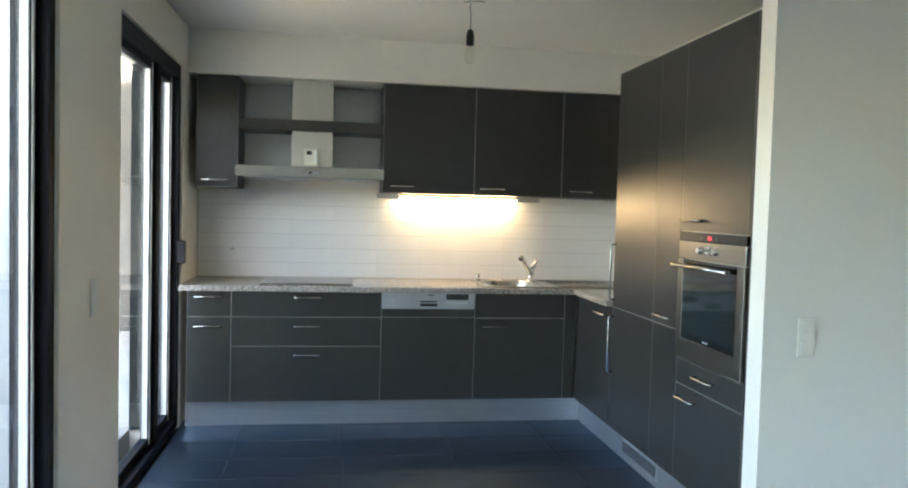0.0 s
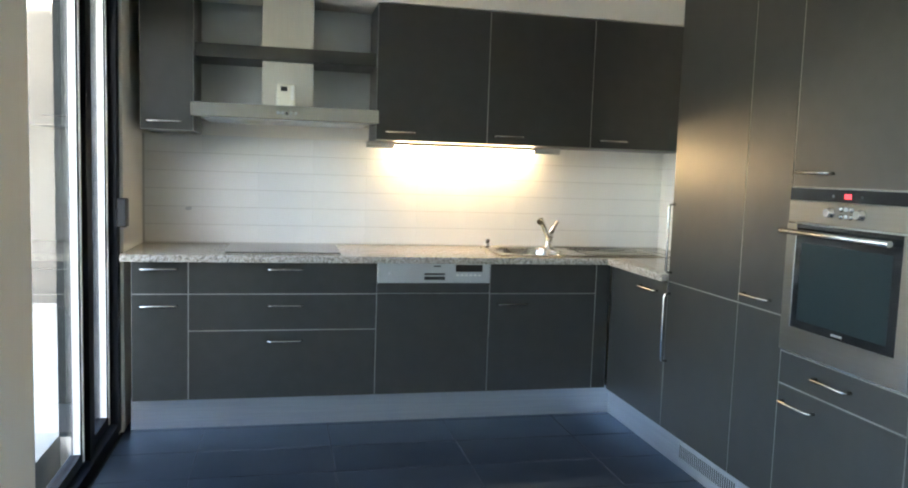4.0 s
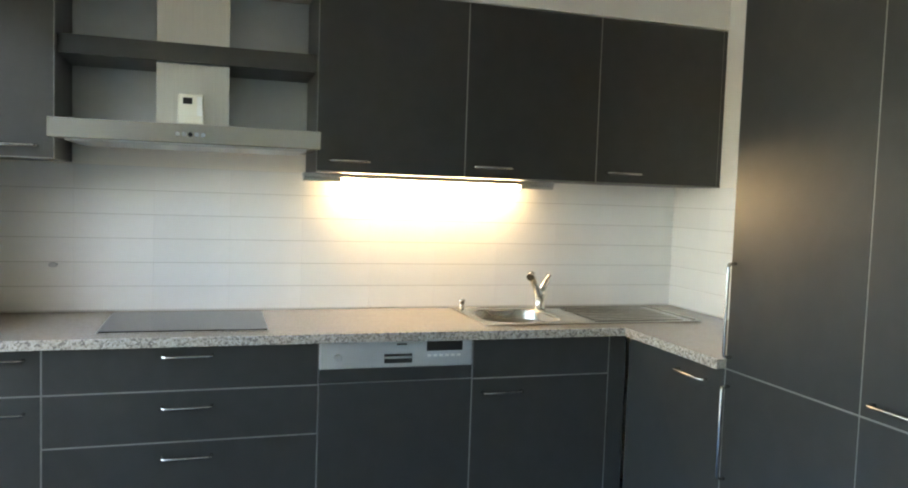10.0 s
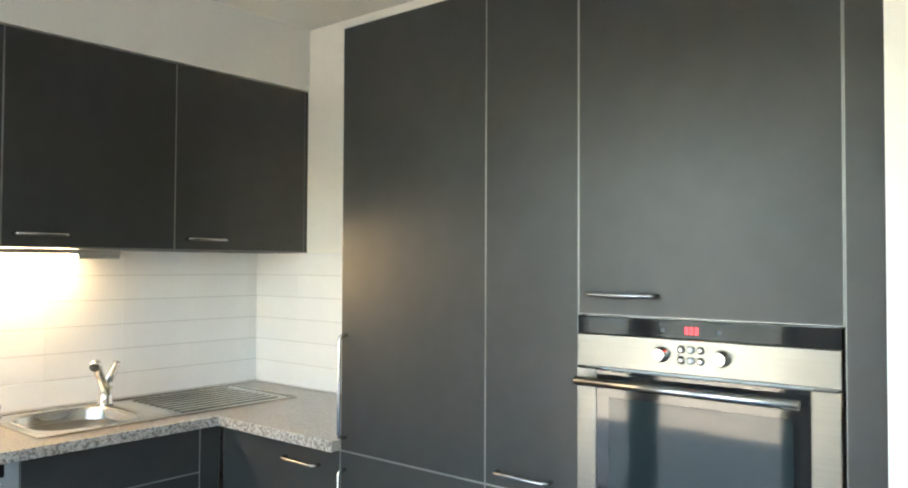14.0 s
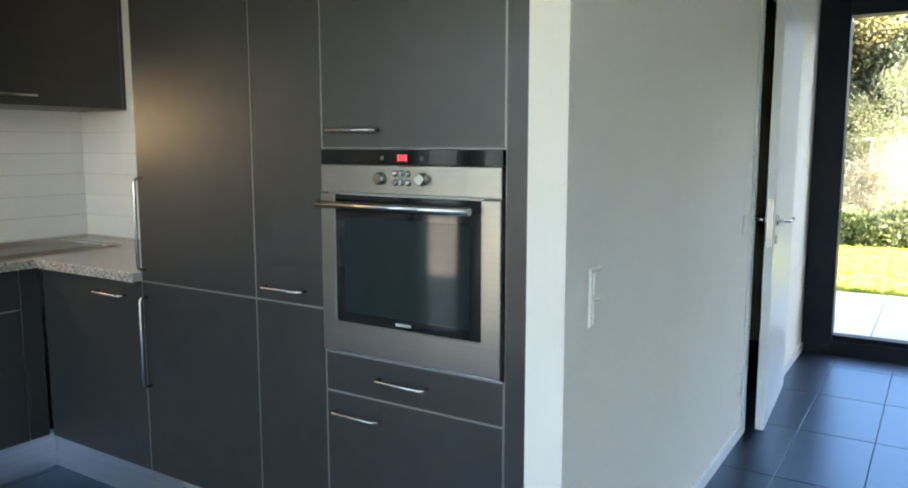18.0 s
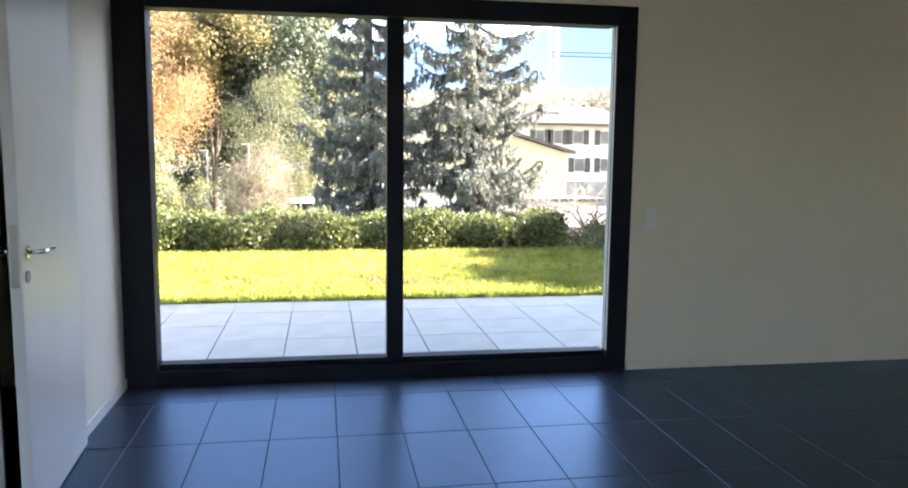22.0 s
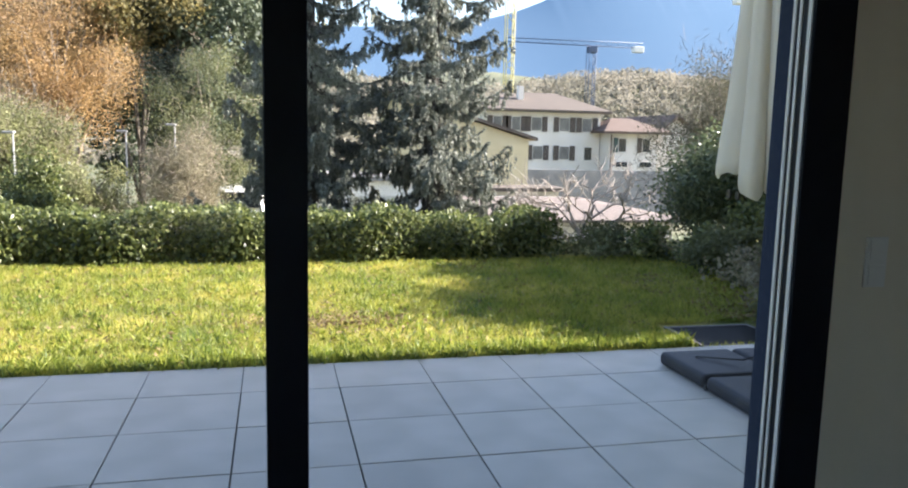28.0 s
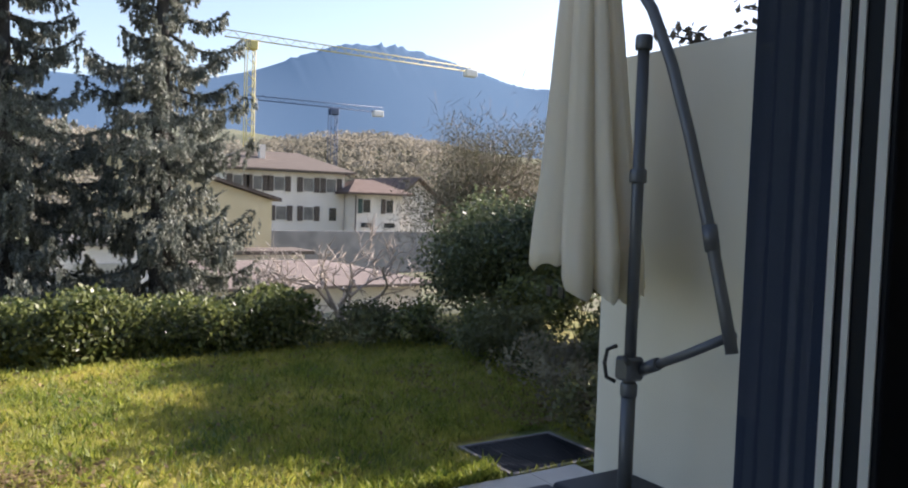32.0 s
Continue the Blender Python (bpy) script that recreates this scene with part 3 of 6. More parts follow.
def wall_unit(x0, x1, z0, hx0, hx1, label):
    c = thing("wall_cabinet", (x0 + x1) / 2, -0.18, z0, label, "cabinet", "wall cabinets")
    carcass(c, x0 + 0.0005, x1 - 0.0005, UY + 0.0185, -0.002, z0, U1)
    f = front(c, "door", "y", UY, x0, x1, z0 + 0.001, U1 - 0.001)
    bow_handle(f, "y", UY, (hx0, z0 + 0.045), (hx1, z0 + 0.045))


wall_unit(0.052, 0.313, 1.512, 0.088, 0.258, "narrow anthracite wall cabinet beside the extractor hood")
wall_unit(1.248, 1.868, U0, 1.30, 1.46, "anthracite wall cabinet above the worktop light")
wall_unit(1.868, 2.481, U0, 1.907, 2.074, "anthracite wall cabinet above the sink")
wall_unit(2.481, 3.112, U0, 2.532, 2.70, "anthracite wall cabinet in the kitchen corner")
solid("corner_filler", boxes((3.1125, NX - 0.001, UY + 0.004, -0.002, U0 + 0.001, U1 - 0.001)), FRONT, "narrow anthracite filler between wall cabinet and wall", "panel")
ws = thing("wall_shelf", 0.78, -0.17, 1.9, "thick anthracite shelf across the hood chimney", "shelf")
part("board", boxes((0.315, 1.246, -0.333, -0.002, 1.898, 1.968), bevel=0.001), FRONT, ws)
part("front_edge", boxes((0.316, 1.245, -0.3365, -0.3335, 1.899, 1.967)), FRONT, ws)
nb_ = thing("niche_back_panel", 0.78, -0.006, 1.6, "grey metal panels behind the open hood niche", "panel")
part("upper_panel", boxes((0.314, 1.247, -0.010, -0.0015, 1.968, 2.235)), GREYMETAL, nb_)
part("lower_panel", boxes((0.314, 1.247, -0.010, -0.0015, 1.656, 1.898)), GREYMETAL, nb_)

# extractor hood
h = thing("extractor_hood", 0.78, -0.25, 1.58, "flat stainless extractor hood with a boxed chimney", "hood")
part("chimney", boxes((0.648, 0.916, -0.290, -0.011, 1.656, 2.235), bevel=0.002), CHIM, h, "pale steel chimney duct")
hd = part("canopy", boxes((0.310, 1.250, -0.485, -0.003, 1.586, 1.655), bevel=0.002), STEEL, h)
part("filter_panel", boxes((0.36, 1.20, -0.45, -0.03, 1.578, 1.586), bevel=0.002), GREYMETAL, hd)
for i in range(5):
    bm = bmesh.new()
    lathe(bm, [(0.008, 0), (0.008, -0.004)], (0.735 + i * 0.022, -0.485, 1.618), 12, "y")
    part("button", bm, BLACK if i == 2 else GREYMETAL, hd)
rc = thing("remote_control", 0.775, -0.295, 1.66, "cream wall controller with a small display on the hood", "controller")
part("case", boxes((0.728, 0.822, -0.315, -0.291, 1.667, 1.782), bevel=0.005), CREAM, rc)
part("display", boxes((0.746, 0.780, -0.317, -0.3145, 1.744, 1.768)), BLACK, rc, "small dark display")
part("side_strip", boxes((0.7965, 0.8165, -0.3165, -0.3145, 1.700, 1.774), bevel=0.0008), WHITEP, rc)
part("button", boxes((0.800, 0.812, -0.318, -0.3145, 1.745, 1.757), bevel=0.001), WHITEP, rc)
part("button", boxes((0.800, 0.812, -0.318, -0.3145, 1.725, 1.737), bevel=0.001), WHITEP, rc)

# worktop light
l = thing("under_cabinet_light", 1.8, -0.10, 1.49, "slim lit fluorescent light under the wall cabinets", "light")
part("housing", boxes((1.225, 2.39, -0.132, -0.075, 1.490, 1.506), bevel=0.002), GREYMETAL, l)
part("end_housing", boxes((2.225, 2.388, -0.126, -0.081, 1.472, 1.4895), bevel=0.002), GREYMETAL, l)
part("end_housing", boxes((1.227, 1.388, -0.126, -0.081, 1.472, 1.4895), bevel=0.002), GREYMETAL, l)
bm = bmesh.new()
tube(bm, [(1.392, -0.103, 1.476), (2.222, -0.103, 1.476)], 0.0125, 12)
part("tube", bm, TUBE, l, "glowing warm white tube")

# tall cabinets
Y1, Y2, Y3, Y4 = -1.2435, -1.818, -2.106, -2.706
TM, TT = 0.868, 2.213


def tall_unit(y0, y1, label):
    c = thing("tall_cabinet", 2.85, (y0 + y1) / 2, 0, label, "cabinet", "tall cabinets")
    carcass(c, TX + 0.0185, NX - 0.004, y1 + 0.0005, y0 - 0.0005, K0, TT)
    return c


c = tall_unit(Y1, Y2, "tall anthracite refrigerator cabinet with two doors and upright handles")
f = front(c, "upper_door", "x", TX, Y2, Y1, TM, TT)
bow_handle(f, "x", TX, (-1.268, 0.912), (-1.268, 1.232))
f = front(c, "lower_door", "x", TX, Y2, Y1, K0, TM)
bow_handle(f, "x", TX, (-1.268, 0.490), (-1.268, 0.812))
c = tall_unit(Y2, Y3, "narrow tall anthracite larder cabinet")
f = front(c, "upper_door", "x", TX, Y3, Y2, TM, TT)
bow_handle(f, "x", TX, (-1.865, 0.911), (-2.028, 0.911))
front(c, "lower_door", "x", TX, Y3, Y2, K0, TM)
c = thing("tall_cabinet", 2.85, -2.4, 0, "tall anthracite oven cabinet with a top door and two drawers", "cabinet", "tall cabinets")
part("lower_body", boxes((TX + 0.0185, NX - 0.004, Y4 + 0.0005, Y3 - 0.0005, K0, 0.742)), FRONT, c)
part("upper_body", boxes((TX + 0.0185, NX - 0.004, Y4 + 0.0005, Y3 - 0.0005, 1.338, TT)), FRONT, c)
f = front(c, "upper_door", "x", TX, Y4, Y3, 1.336, TT)
bow_handle(f, "x", TX, (-2.14, 1.386), (-2.312, 1.386))
f = front(c, "drawer_front", "x", TX, Y4, Y3, 0.624, 0.743)
bow_handle(f, "x", TX, (-2.306, 0.687), (-2.472, 0.687))
f = front(c, "drawer_front", "x", TX, Y4, Y3, K0, 0.623)
bow_handle(f, "x", TX, (-2.143, 0.565), (-2.308, 0.565))
c = thing("filler_strip", 2.56, -2.74, 0, "upright anthracite filler strip beside the oven cabinet", "panel")
front(c, "panel", "x", TX + 0.001, -2.784, Y4, 0.0, TT)

# oven
ov = thing("oven", 2.75, -2.405, 0.745, "built-in stainless steel oven with a dark glass door", "oven")
OY0, OY1 = -2.702, -2.110
part("body", boxes((TX + 0.01, 3.05, OY0 + 0.01, OY1 - 0.01, 0.7475, 1.334)), GREYMETAL, ov)
part("trim", boxes((TX - 0.006, TX + 0.0095, OY0, OY1, 0.7445, 0.752), bevel=0.001), STEEL, ov, "bright steel trim strip")
bp = part("clock_panel", boxes((TX - 0.008, TX + 0.0095, OY0, OY1, 1.2925, 1.3335), bevel=0.001), BLACKGLASS, ov, "black glass clock strip")
for i, yy in enumerate((-2.386, -2.397, -2.409)):
    part("digit", boxes((TX - 0.0092, TX - 0.0078, yy - 0.004, yy + 0.004, 1.303, 1.320)), RED, bp, "red lit digit")
for yy in (-2.33, -2.46):
    part("symbol", boxes((TX - 0.0092, TX - 0.0078, yy - 0.005, yy + 0.005, 1.306, 1.316)), SYMBOL, bp)
pn = part("control_panel", boxes((TX - 0.010, TX + 0.0095, OY0, OY1, 1.213, 1.2915), bevel=0.002), OVENSTEEL, ov)
for yy in (-2.328, -2.466):
    bm = bmesh.new()
    lathe(bm, [(0.0185, 0.0), (0.0185, -0.004), (0.0155, -0.006), (0.015, -0.020), (0.013, -0.022)], (TX - 0.010, yy, 1.256), 22, "x")
    part("knob", bm, CHROME, pn, "round chrome knob")
for i in range(3):
    for zz in (1.270, 1.246):
        bm = bmesh.new()
        lathe(bm, [(0.0078, 0.0), (0.0078, -0.0015), (0.0058, -0.0016), (0.0058, -0.007), (0.004, -0.008)], (TX - 0.010, -2.375 - i * 0.022, zz), 12, "x")
        part("button", bm, STEEL if i != 1 else GREYMETAL, pn)
        rg = bmesh.new()
        lathe(rg, [(0.0092, 0.0), (0.0092, -0.0012), (0.0079, -0.0012)], (TX - 0.0102, -2.375 - i * 0.022, zz), 12, "x")
        part("button_ring", rg, BLACK, pn, "dark ring round a button")
bm = bmesh.new()
us = [[bm.verts.new((x, y, z)) for y, z in ((OY0, 0.7535), (OY1, 0.7535), (OY1, 1.209), (-2.163, 1.209), (-2.163, 0.843), (-2.645, 0.843), (-2.645, 1.209), (OY0, 1.209))] for x in (TX - 0.014, TX + 0.009)]
bm.faces.new(us[0][::-1])
bm.faces.new(us[1])
for i in range(8):
    j = (i + 1) % 8
    bm.faces.new((us[0][i], us[0][j], us[1][j], us[1][i]))
bmesh.ops.recalc_face_normals(bm, faces=bm.faces)
bmesh.ops.bevel(bm, geom=list(bm.edges), offset=0.002, segments=1, affect="EDGES", profile=0.5)
dd = part("oven_door", bm, OVENSTEEL, ov, "brushed steel door frame")
part("door_glass", boxes((TX - 0.013, TX + 0.006, -2.6448, -2.1632, 0.8432, 1.207), bevel=0.001), BLACKGLASS, dd, "black glass door panel")
part("window", boxes((TX - 0.0145, TX - 0.0128, -2.612, -2.196, 0.872, 1.145), bevel=0.0005), OVENGLASS, dd, "dark reflecting oven window")
bm = bmesh.new()
tube(bm, [(TX - 0.014, -2.150, 1.181), (TX - 0.045, -2.150, 1.181)], 0.007, 10)
tube(bm, [(TX - 0.014, -2.612, 1.181), (TX - 0.045, -2.612, 1.181)], 0.007, 10)
tube(bm, [(TX - 0.050, -2.126, 1.181), (TX - 0.050, -2.634, 1.181)], 0.0105, 14)
part("handle_bar", bm, STEEL, dd, "round steel handle bar")
part("name_bar", boxes((TX - 0.0142, TX - 0.0128, -2.425, -2.375, 0.853, 0.860)), GREYMETAL, dd)

# pendant bulb
p = thing("pendant_bulb", 1.616, -1.524, CZ, "bare clear bulb hanging on a short wire from the ceiling", "lamp")
bm = bmesh.new()
tube(bm, [(1.616, -1.524, CZ), (1.612, -1.524, 2.46), (1.618, -1.522, 2.42), (1.616, -1.524, 2.34)], 0.0022, 6)
part("wire", bm, BLACK, p)
bm = bmesh.new()
tube(bm, [(1.58, -1.515, CZ - 0.03), (1.616, -1.524, CZ - 0.025), (1.66, -1.530, CZ - 0.022), (1.69, -1.528, CZ - 0.024)], 0.002, 6)
part("loose_wire", bm, BLACK, p)
bm = bmesh.new()
lathe(bm, [(0.008, CZ), (0.010, CZ - 0.02), (0.006, CZ - 0.04)], (1.616, -1.524, 0), 12)
part("ceiling_hook", bm, GREYMETAL, p)
bm = bmesh.new()
lathe(bm, [(0.009, 2.345), (0.017, 2.335), (0.021, 2.31), (0.021, 2.268), (0.018, 2.262)], (1.616, -1.524, 0), 16)
part("lamp_holder", bm, BLACK, p, "black lamp holder")
bm = bmesh.new()
lathe(bm, [(0.013, 2.262), (0.015, 2.25), (0.024, 2.228), (0.029, 2.205), (0.026, 2.185), (0.015, 2.172), (0.003, 2.169)], (1.616, -1.524, 0), 18)
o = part("bulb", bm, BULB, p, "clear glass bulb")
o.visible_shadow = False


# switches and sockets
def plate(name, x, y, z, axis, w, h, rockers, label, mat_=None):
    s = thing(name, x, y, z, label, "switch" if "switch" in name else "socket")
    m = mat_ or WHITEP
    if axis == "y":
        part("plate", boxes((x - w / 2, x + w / 2, y - 0.008, y, z - h / 2, z + h / 2), bevel=0.002), m, s)
        for i in range(rockers):
            zz = z - h / 2 + (i + 0.5) * h / rockers
            part("rocker", boxes((x - w * 0.36, x + w * 0.36, y - 0.012, y - 0.0075, zz - h / rockers * 0.38, zz + h / rockers * 0.38), bevel=0.001), m, s)
    else:
        part("plate", boxes((x, x + 0.008, y - w / 2, y + w / 2, z - h / 2, z + h / 2), bevel=0.002), m, s)
        for i in range(rockers):
            zz = z - h / 2 + (i + 0.5) * h / rockers
            part("rocker", boxes((x + 0.0075, x + 0.012, y - w * 0.36, y + w * 0.36, zz - h / rockers * 0.38, zz + h / rockers * 0.38), bevel=0.001), m, s)


plate("light_switch", 2.688, LY - 0.0005, 0.965, "y", 0.07, 0.15, 2, "white double light switch on the plaster wall", WALL)
plate("light_switch", 4.40, LY - 0.001, 1.0, "y", 0.07, 0.085, 1, "white light switch beside the inner door")
plate("wall_socket", 4.45, LY - 0.001, 0.27, "y", 0.07, 0.085, 1, "white wall socket low on the plaster wall")
plate_e = thing("light_switch", EX - 0.001, -6.03, 0.90, "white light switch on the wall beside the garden window", "switch")
part("plate", boxes((EX - 0.009, EX - 0.001, -6.065, -5.995, 0.90, 1.04), bevel=0.002), WALL, plate_e)
for zz in (0.935, 1.005):
    part("rocker", boxes((EX - 0.013, EX - 0.0085, -6.055, -6.005, zz - 0.028, zz + 0.028), bevel=0.001), WALL, plate_e)
plate("wall_socket", 0.001, -2.30, 1.02, "x", 0.07, 0.15, 2, "white double socket between the glass doors")
cap = thing("wall_socket", 0.245, -0.008, 1.095, "small dark oval socket in the wall tiles", "socket")
bm = bmesh.new()
lathe(bm, [(0.0135, 0.004), (0.0135, -0.004), (0.010, -0.006)], (0, 0, 0), 18, "y")
bm.transform(Matrix.Translation((0.245, -0.008, 1.095)) @ Matrix.Diagonal((1.3, 1, 0.7, 1)))
part("disc", bm, GREYMETAL, cap)


# wall tiles: stacked courses between worktop and wall cabinets
tw, th = 0.3065, 0.1012
z_start = 0.906
tiles_back = structure("wall_tiles", boxes((0.002, NX - 0.001, -0.0035, 0.0035, 0.9005, 1.5065)), GROUT, "pale grout bed of the tiled splashback", "wall")
tiles_side = structure("wall_tiles_side", boxes((NX - 0.0065, NX + 0.001, -1.24, -0.0045, 0.9005, 1.5065)), GROUT, "pale grout bed of the tiled side splashback", "wall")


def tile_mesh(w, h, d, axis):
    bm = bmesh.new()
    if axis == "y":
        box(bm, 0.0002, w - 0.0002, -d, 0, 0.0013, h - 0.0013)
    else:
        box(bm, -d, 0, 0.0002, w - 0.0002, 0.0013, h - 0.0013)
    me = bpy.data.meshes.new("tile")
    bm.to_mesh(me)
    bm.free()
    me.materials.append(TILE)
    return me


rows = 6
me = tile_mesh(tw, (1.507 - z_start) / rows, 0.004, "y")
last = tile_mesh(NX - 0.008 - 0.012 - tw * 10, (1.507 - z_start) / rows, 0.004, "y")
rh = (1.507 - z_start) / rows
for r in range(rows):
    for k in range(11):
        w_here = tw if k < 10 else NX - 0.008 - 0.012 - tw * 10
        if w_here < 0.02:
            continue
        o = new("tile", me if k < 10 else last)
        o.parent = tiles_back
        o.location = (0.012 + k * tw, -0.003, z_start + r * rh)
me = tile_mesh(tw, rh, 0.004, "x")
for r in range(rows):
    for k in range(4):
        o = new("tile", me)
        o.parent = tiles_side
        o.location = (NX - 0.006, -0.0085 - (k + 1) * tw, z_start + r * rh)


# ---- garden ----
TZ = -0.02
TERX = 8.86
rng = np.random.default_rng(7)
STONE = mat("terrace_stone", (0.41, 0.395, 0.35), 0.55, col2=(0.49, 0.47, 0.425), scale=4, bump=0.10, bscale=60, rand=0.05)
PAVE = mat("yard_paving", (0.36, 0.33, 0.28), 0.8, col2=(0.43, 0.395, 0.34), scale=2, detail=6, bump=0.1, bscale=40)
STONE_BED = mat("terrace_joint", (0.045, 0.045, 0.045), 0.9, col2=(0.07, 0.07, 0.065), scale=20)
GROUND = mat("ground_soil", (0.08, 0.10, 0.04), 0.95, col2=(0.14, 0.13, 0.07), scale=0.35, detail=8)
SOIL = mat("dark_soil", (0.022, 0.019, 0.017), 0.95, col2=(0.04, 0.034, 0.028), scale=12)
LAWN = mat("lawn_soil", (0.09, 0.12, 0.025), 0.95, col2=(0.34, 0.28, 0.08), scale=1.6, detail=8, bump=0.5, bscale=30)
GREYWALL_W = mat("yard_wall_plaster", (0.24, 0.27, 0.25), 0.9, col2=(0.31, 0.34, 0.31), scale=1.0, detail=8, bump=0.1, bscale=40)
YARDWALL = mat("weathered_wall_plaster", (0.64, 0.585, 0.46), 0.92, col2=(0.79, 0.74, 0.63), scale=1.1, detail=9, bump=0.2, bscale=45, stretch=(1, 1, 0.45), lo=0.3, hi=0.62)
GREYBROWN = mat("grey_brown_plaster", (0.10, 0.095, 0.085), 0.9, col2=(0.15, 0.14, 0.125), scale=0.8, detail=8, bump=0.1, bscale=40)
PLASTER = mat("garden_wall_plaster", (0.78, 0.76, 0.70), 0.9, col2=(0.84, 0.82, 0.76), scale=1.6, detail=8, bump=0.15, bscale=40)
BARK = mat("bark", (0.075, 0.06, 0.045), 0.95, col2=(0.14, 0.115, 0.09), scale=9, detail=8, bump=0.6, bscale=18, stretch=(1, 1, 0.25))
TWIG = mat("pale_twig", (0.24, 0.19, 0.15), 0.9, col2=(0.32, 0.27, 0.22), scale=10)
WOODTWIG = mat("wood_twig", (0.17, 0.14, 0.11), 0.9, col2=(0.27, 0.225, 0.18), scale=10)
GREYTWIG = mat("pale_grey_twig", (0.33, 0.28, 0.24), 0.9, col2=(0.46, 0.40, 0.35), scale=10)


def leaf_mat(name, col, col2, rough=0.6, through_light=0.35, patch=0.0, patch_scale=1.6):
    """Leaves whose colour changes from leaf to leaf, and that let some light through."""
    m = bpy.data.materials.new(name)
    m.use_nodes = True
    nt = m.node_tree
    N, L = nt.nodes, nt.links
    b = N["Principled BSDF"]
    b.inputs["Roughness"].default_value = rough
    g = N.new("ShaderNodeNewGeometry")
    r = N.new("ShaderNodeValToRGB")
    r.color_ramp.elements[0].color, r.color_ramp.elements[1].color = (*col, 1), (*col2, 1)
    if patch:
        tc, nz, mr, mf = N.new("ShaderNodeTexCoord"), N.new("ShaderNodeTexNoise"), N.new("ShaderNodeMapRange"), N.new("ShaderNodeMix")
        nz.inputs["Scale"].default_value, nz.inputs["Detail"].default_value = patch_scale, 5.0
        L.new(tc.outputs["Object"], nz.inputs["Vector"])
        mr.inputs["From Min"].default_value, mr.inputs["From Max"].default_value = 0.34, 0.66
        L.new(nz.outputs[0], mr.inputs["Value"])
        mf.inputs[0].default_value = patch
        L.new(g.outputs["Random Per Island"], mf.inputs[2])
        L.new(mr.outputs[0], mf.inputs[3])
        L.new(mf.outputs[0], r.inputs[0])
    else:
        L.new(g.outputs["Random Per Island"], r.inputs[0])
    L.new(r.outputs[0], b.inputs["Base Color"])
    t, mx = N.new("ShaderNodeBsdfTranslucent"), N.new("ShaderNodeMixShader")
    L.new(r.outputs[0], t.inputs["Color"])
    out = [n for n in N if n.type == "OUTPUT_MATERIAL"][0]
    mx.inputs[0].default_value = through_light
    L.new(b.outputs[0], mx.inputs[1])
    L.new(t.outputs[0], mx.inputs[2])
    L.new(mx.outputs[0], out.inputs["Surface"])
    return m


def leaf_mesh(name, centres, axes, normals, length, width, material, parent=None, label=""):
    """Many small pointed leaves: centre, axis, normal, length and width of each."""
    n = len(centres)
    axes = axes / np.linalg.norm(axes, axis=1, keepdims=True)
    side = np.cross(axes, normals)
    side /= np.linalg.norm(side, axis=1, keepdims=True) + 1e-9
    up = np.cross(side, axes)
    l, w = np.asarray(length).reshape(-1, 1), np.asarray(width).reshape(-1, 1)
    v = np.stack([centres - axes * l * 0.5, centres + side * w * 0.5 + up * w * 0.12, centres + axes * l * 0.5, centres - side * w * 0.5 + up * w * 0.12], 1).reshape(-1, 3)
    me = bpy.data.meshes.new(name)
    me.vertices.add(4 * n)
    me.vertices.foreach_set("co", v.astype(np.float32).ravel())
    me.loops.add(4 * n)
    me.loops.foreach_set("vertex_index", np.arange(4 * n, dtype=np.int32))
    me.polygons.add(n)
    me.polygons.foreach_set("loop_start", np.arange(0, 4 * n, 4, dtype=np.int32))
    me.update()
    me.validate()
    me.materials.append(material)
    ob = new(name, me)
    if parent:
        ob.parent = parent
        ob.matrix_parent_inverse = parent.matrix_world.inverted()
    return tagged(ob, label) if label else ob


def rand_dirs(n):
    d = rng.normal(size=(n, 3))
    return d / np.linalg.norm(d, axis=1, keepdims=True)


# ground: level round the house, falling away behind the hedge, rising again to the far hills
def ground_height(x, y):
    def step(a, b, v):
        k = np.clip((v - a) / (b - a), 0, 1)
        return k * k * (3 - 2 * k)
    return -0.34 - 3.8 * step(13.5, 42, x) + 27 * step(130, 260, x) * (0.85 + 0.15 * np.sin(y * 0.045 + 1.0)) + 0.5 * step(260, 600, x) * 60


gx = np.concatenate([np.linspace(-600, 0, 8), np.linspace(6, 60, 40), np.linspace(64, 300, 50), np.linspace(320, 2500, 14)])
gy = np.concatenate([np.linspace(-2200, -320, 10), np.linspace(-300, 200, 90), np.linspace(240, 2000, 8)])
GX, GY = np.meshgrid(gx, gy)
GZ = ground_height(GX, GY) + np.where(GX > 120, rng.normal(0, 0.7, GX.shape), 0)
bm = bmesh.new()
gv = [[bm.verts.new((GX[j, i], GY[j, i], GZ[j, i])) for i in range(len(gx))] for j in range(len(gy))]
for j in range(len(gy) - 1):
    for i in range(len(gx) - 1):
        bm.faces.new((gv[j][i], gv[j][i + 1], gv[j + 1][i + 1], gv[j + 1][i])).smooth = True
structure("ground", bm, GROUND, "rough ground sloping away to the valley", "ground")

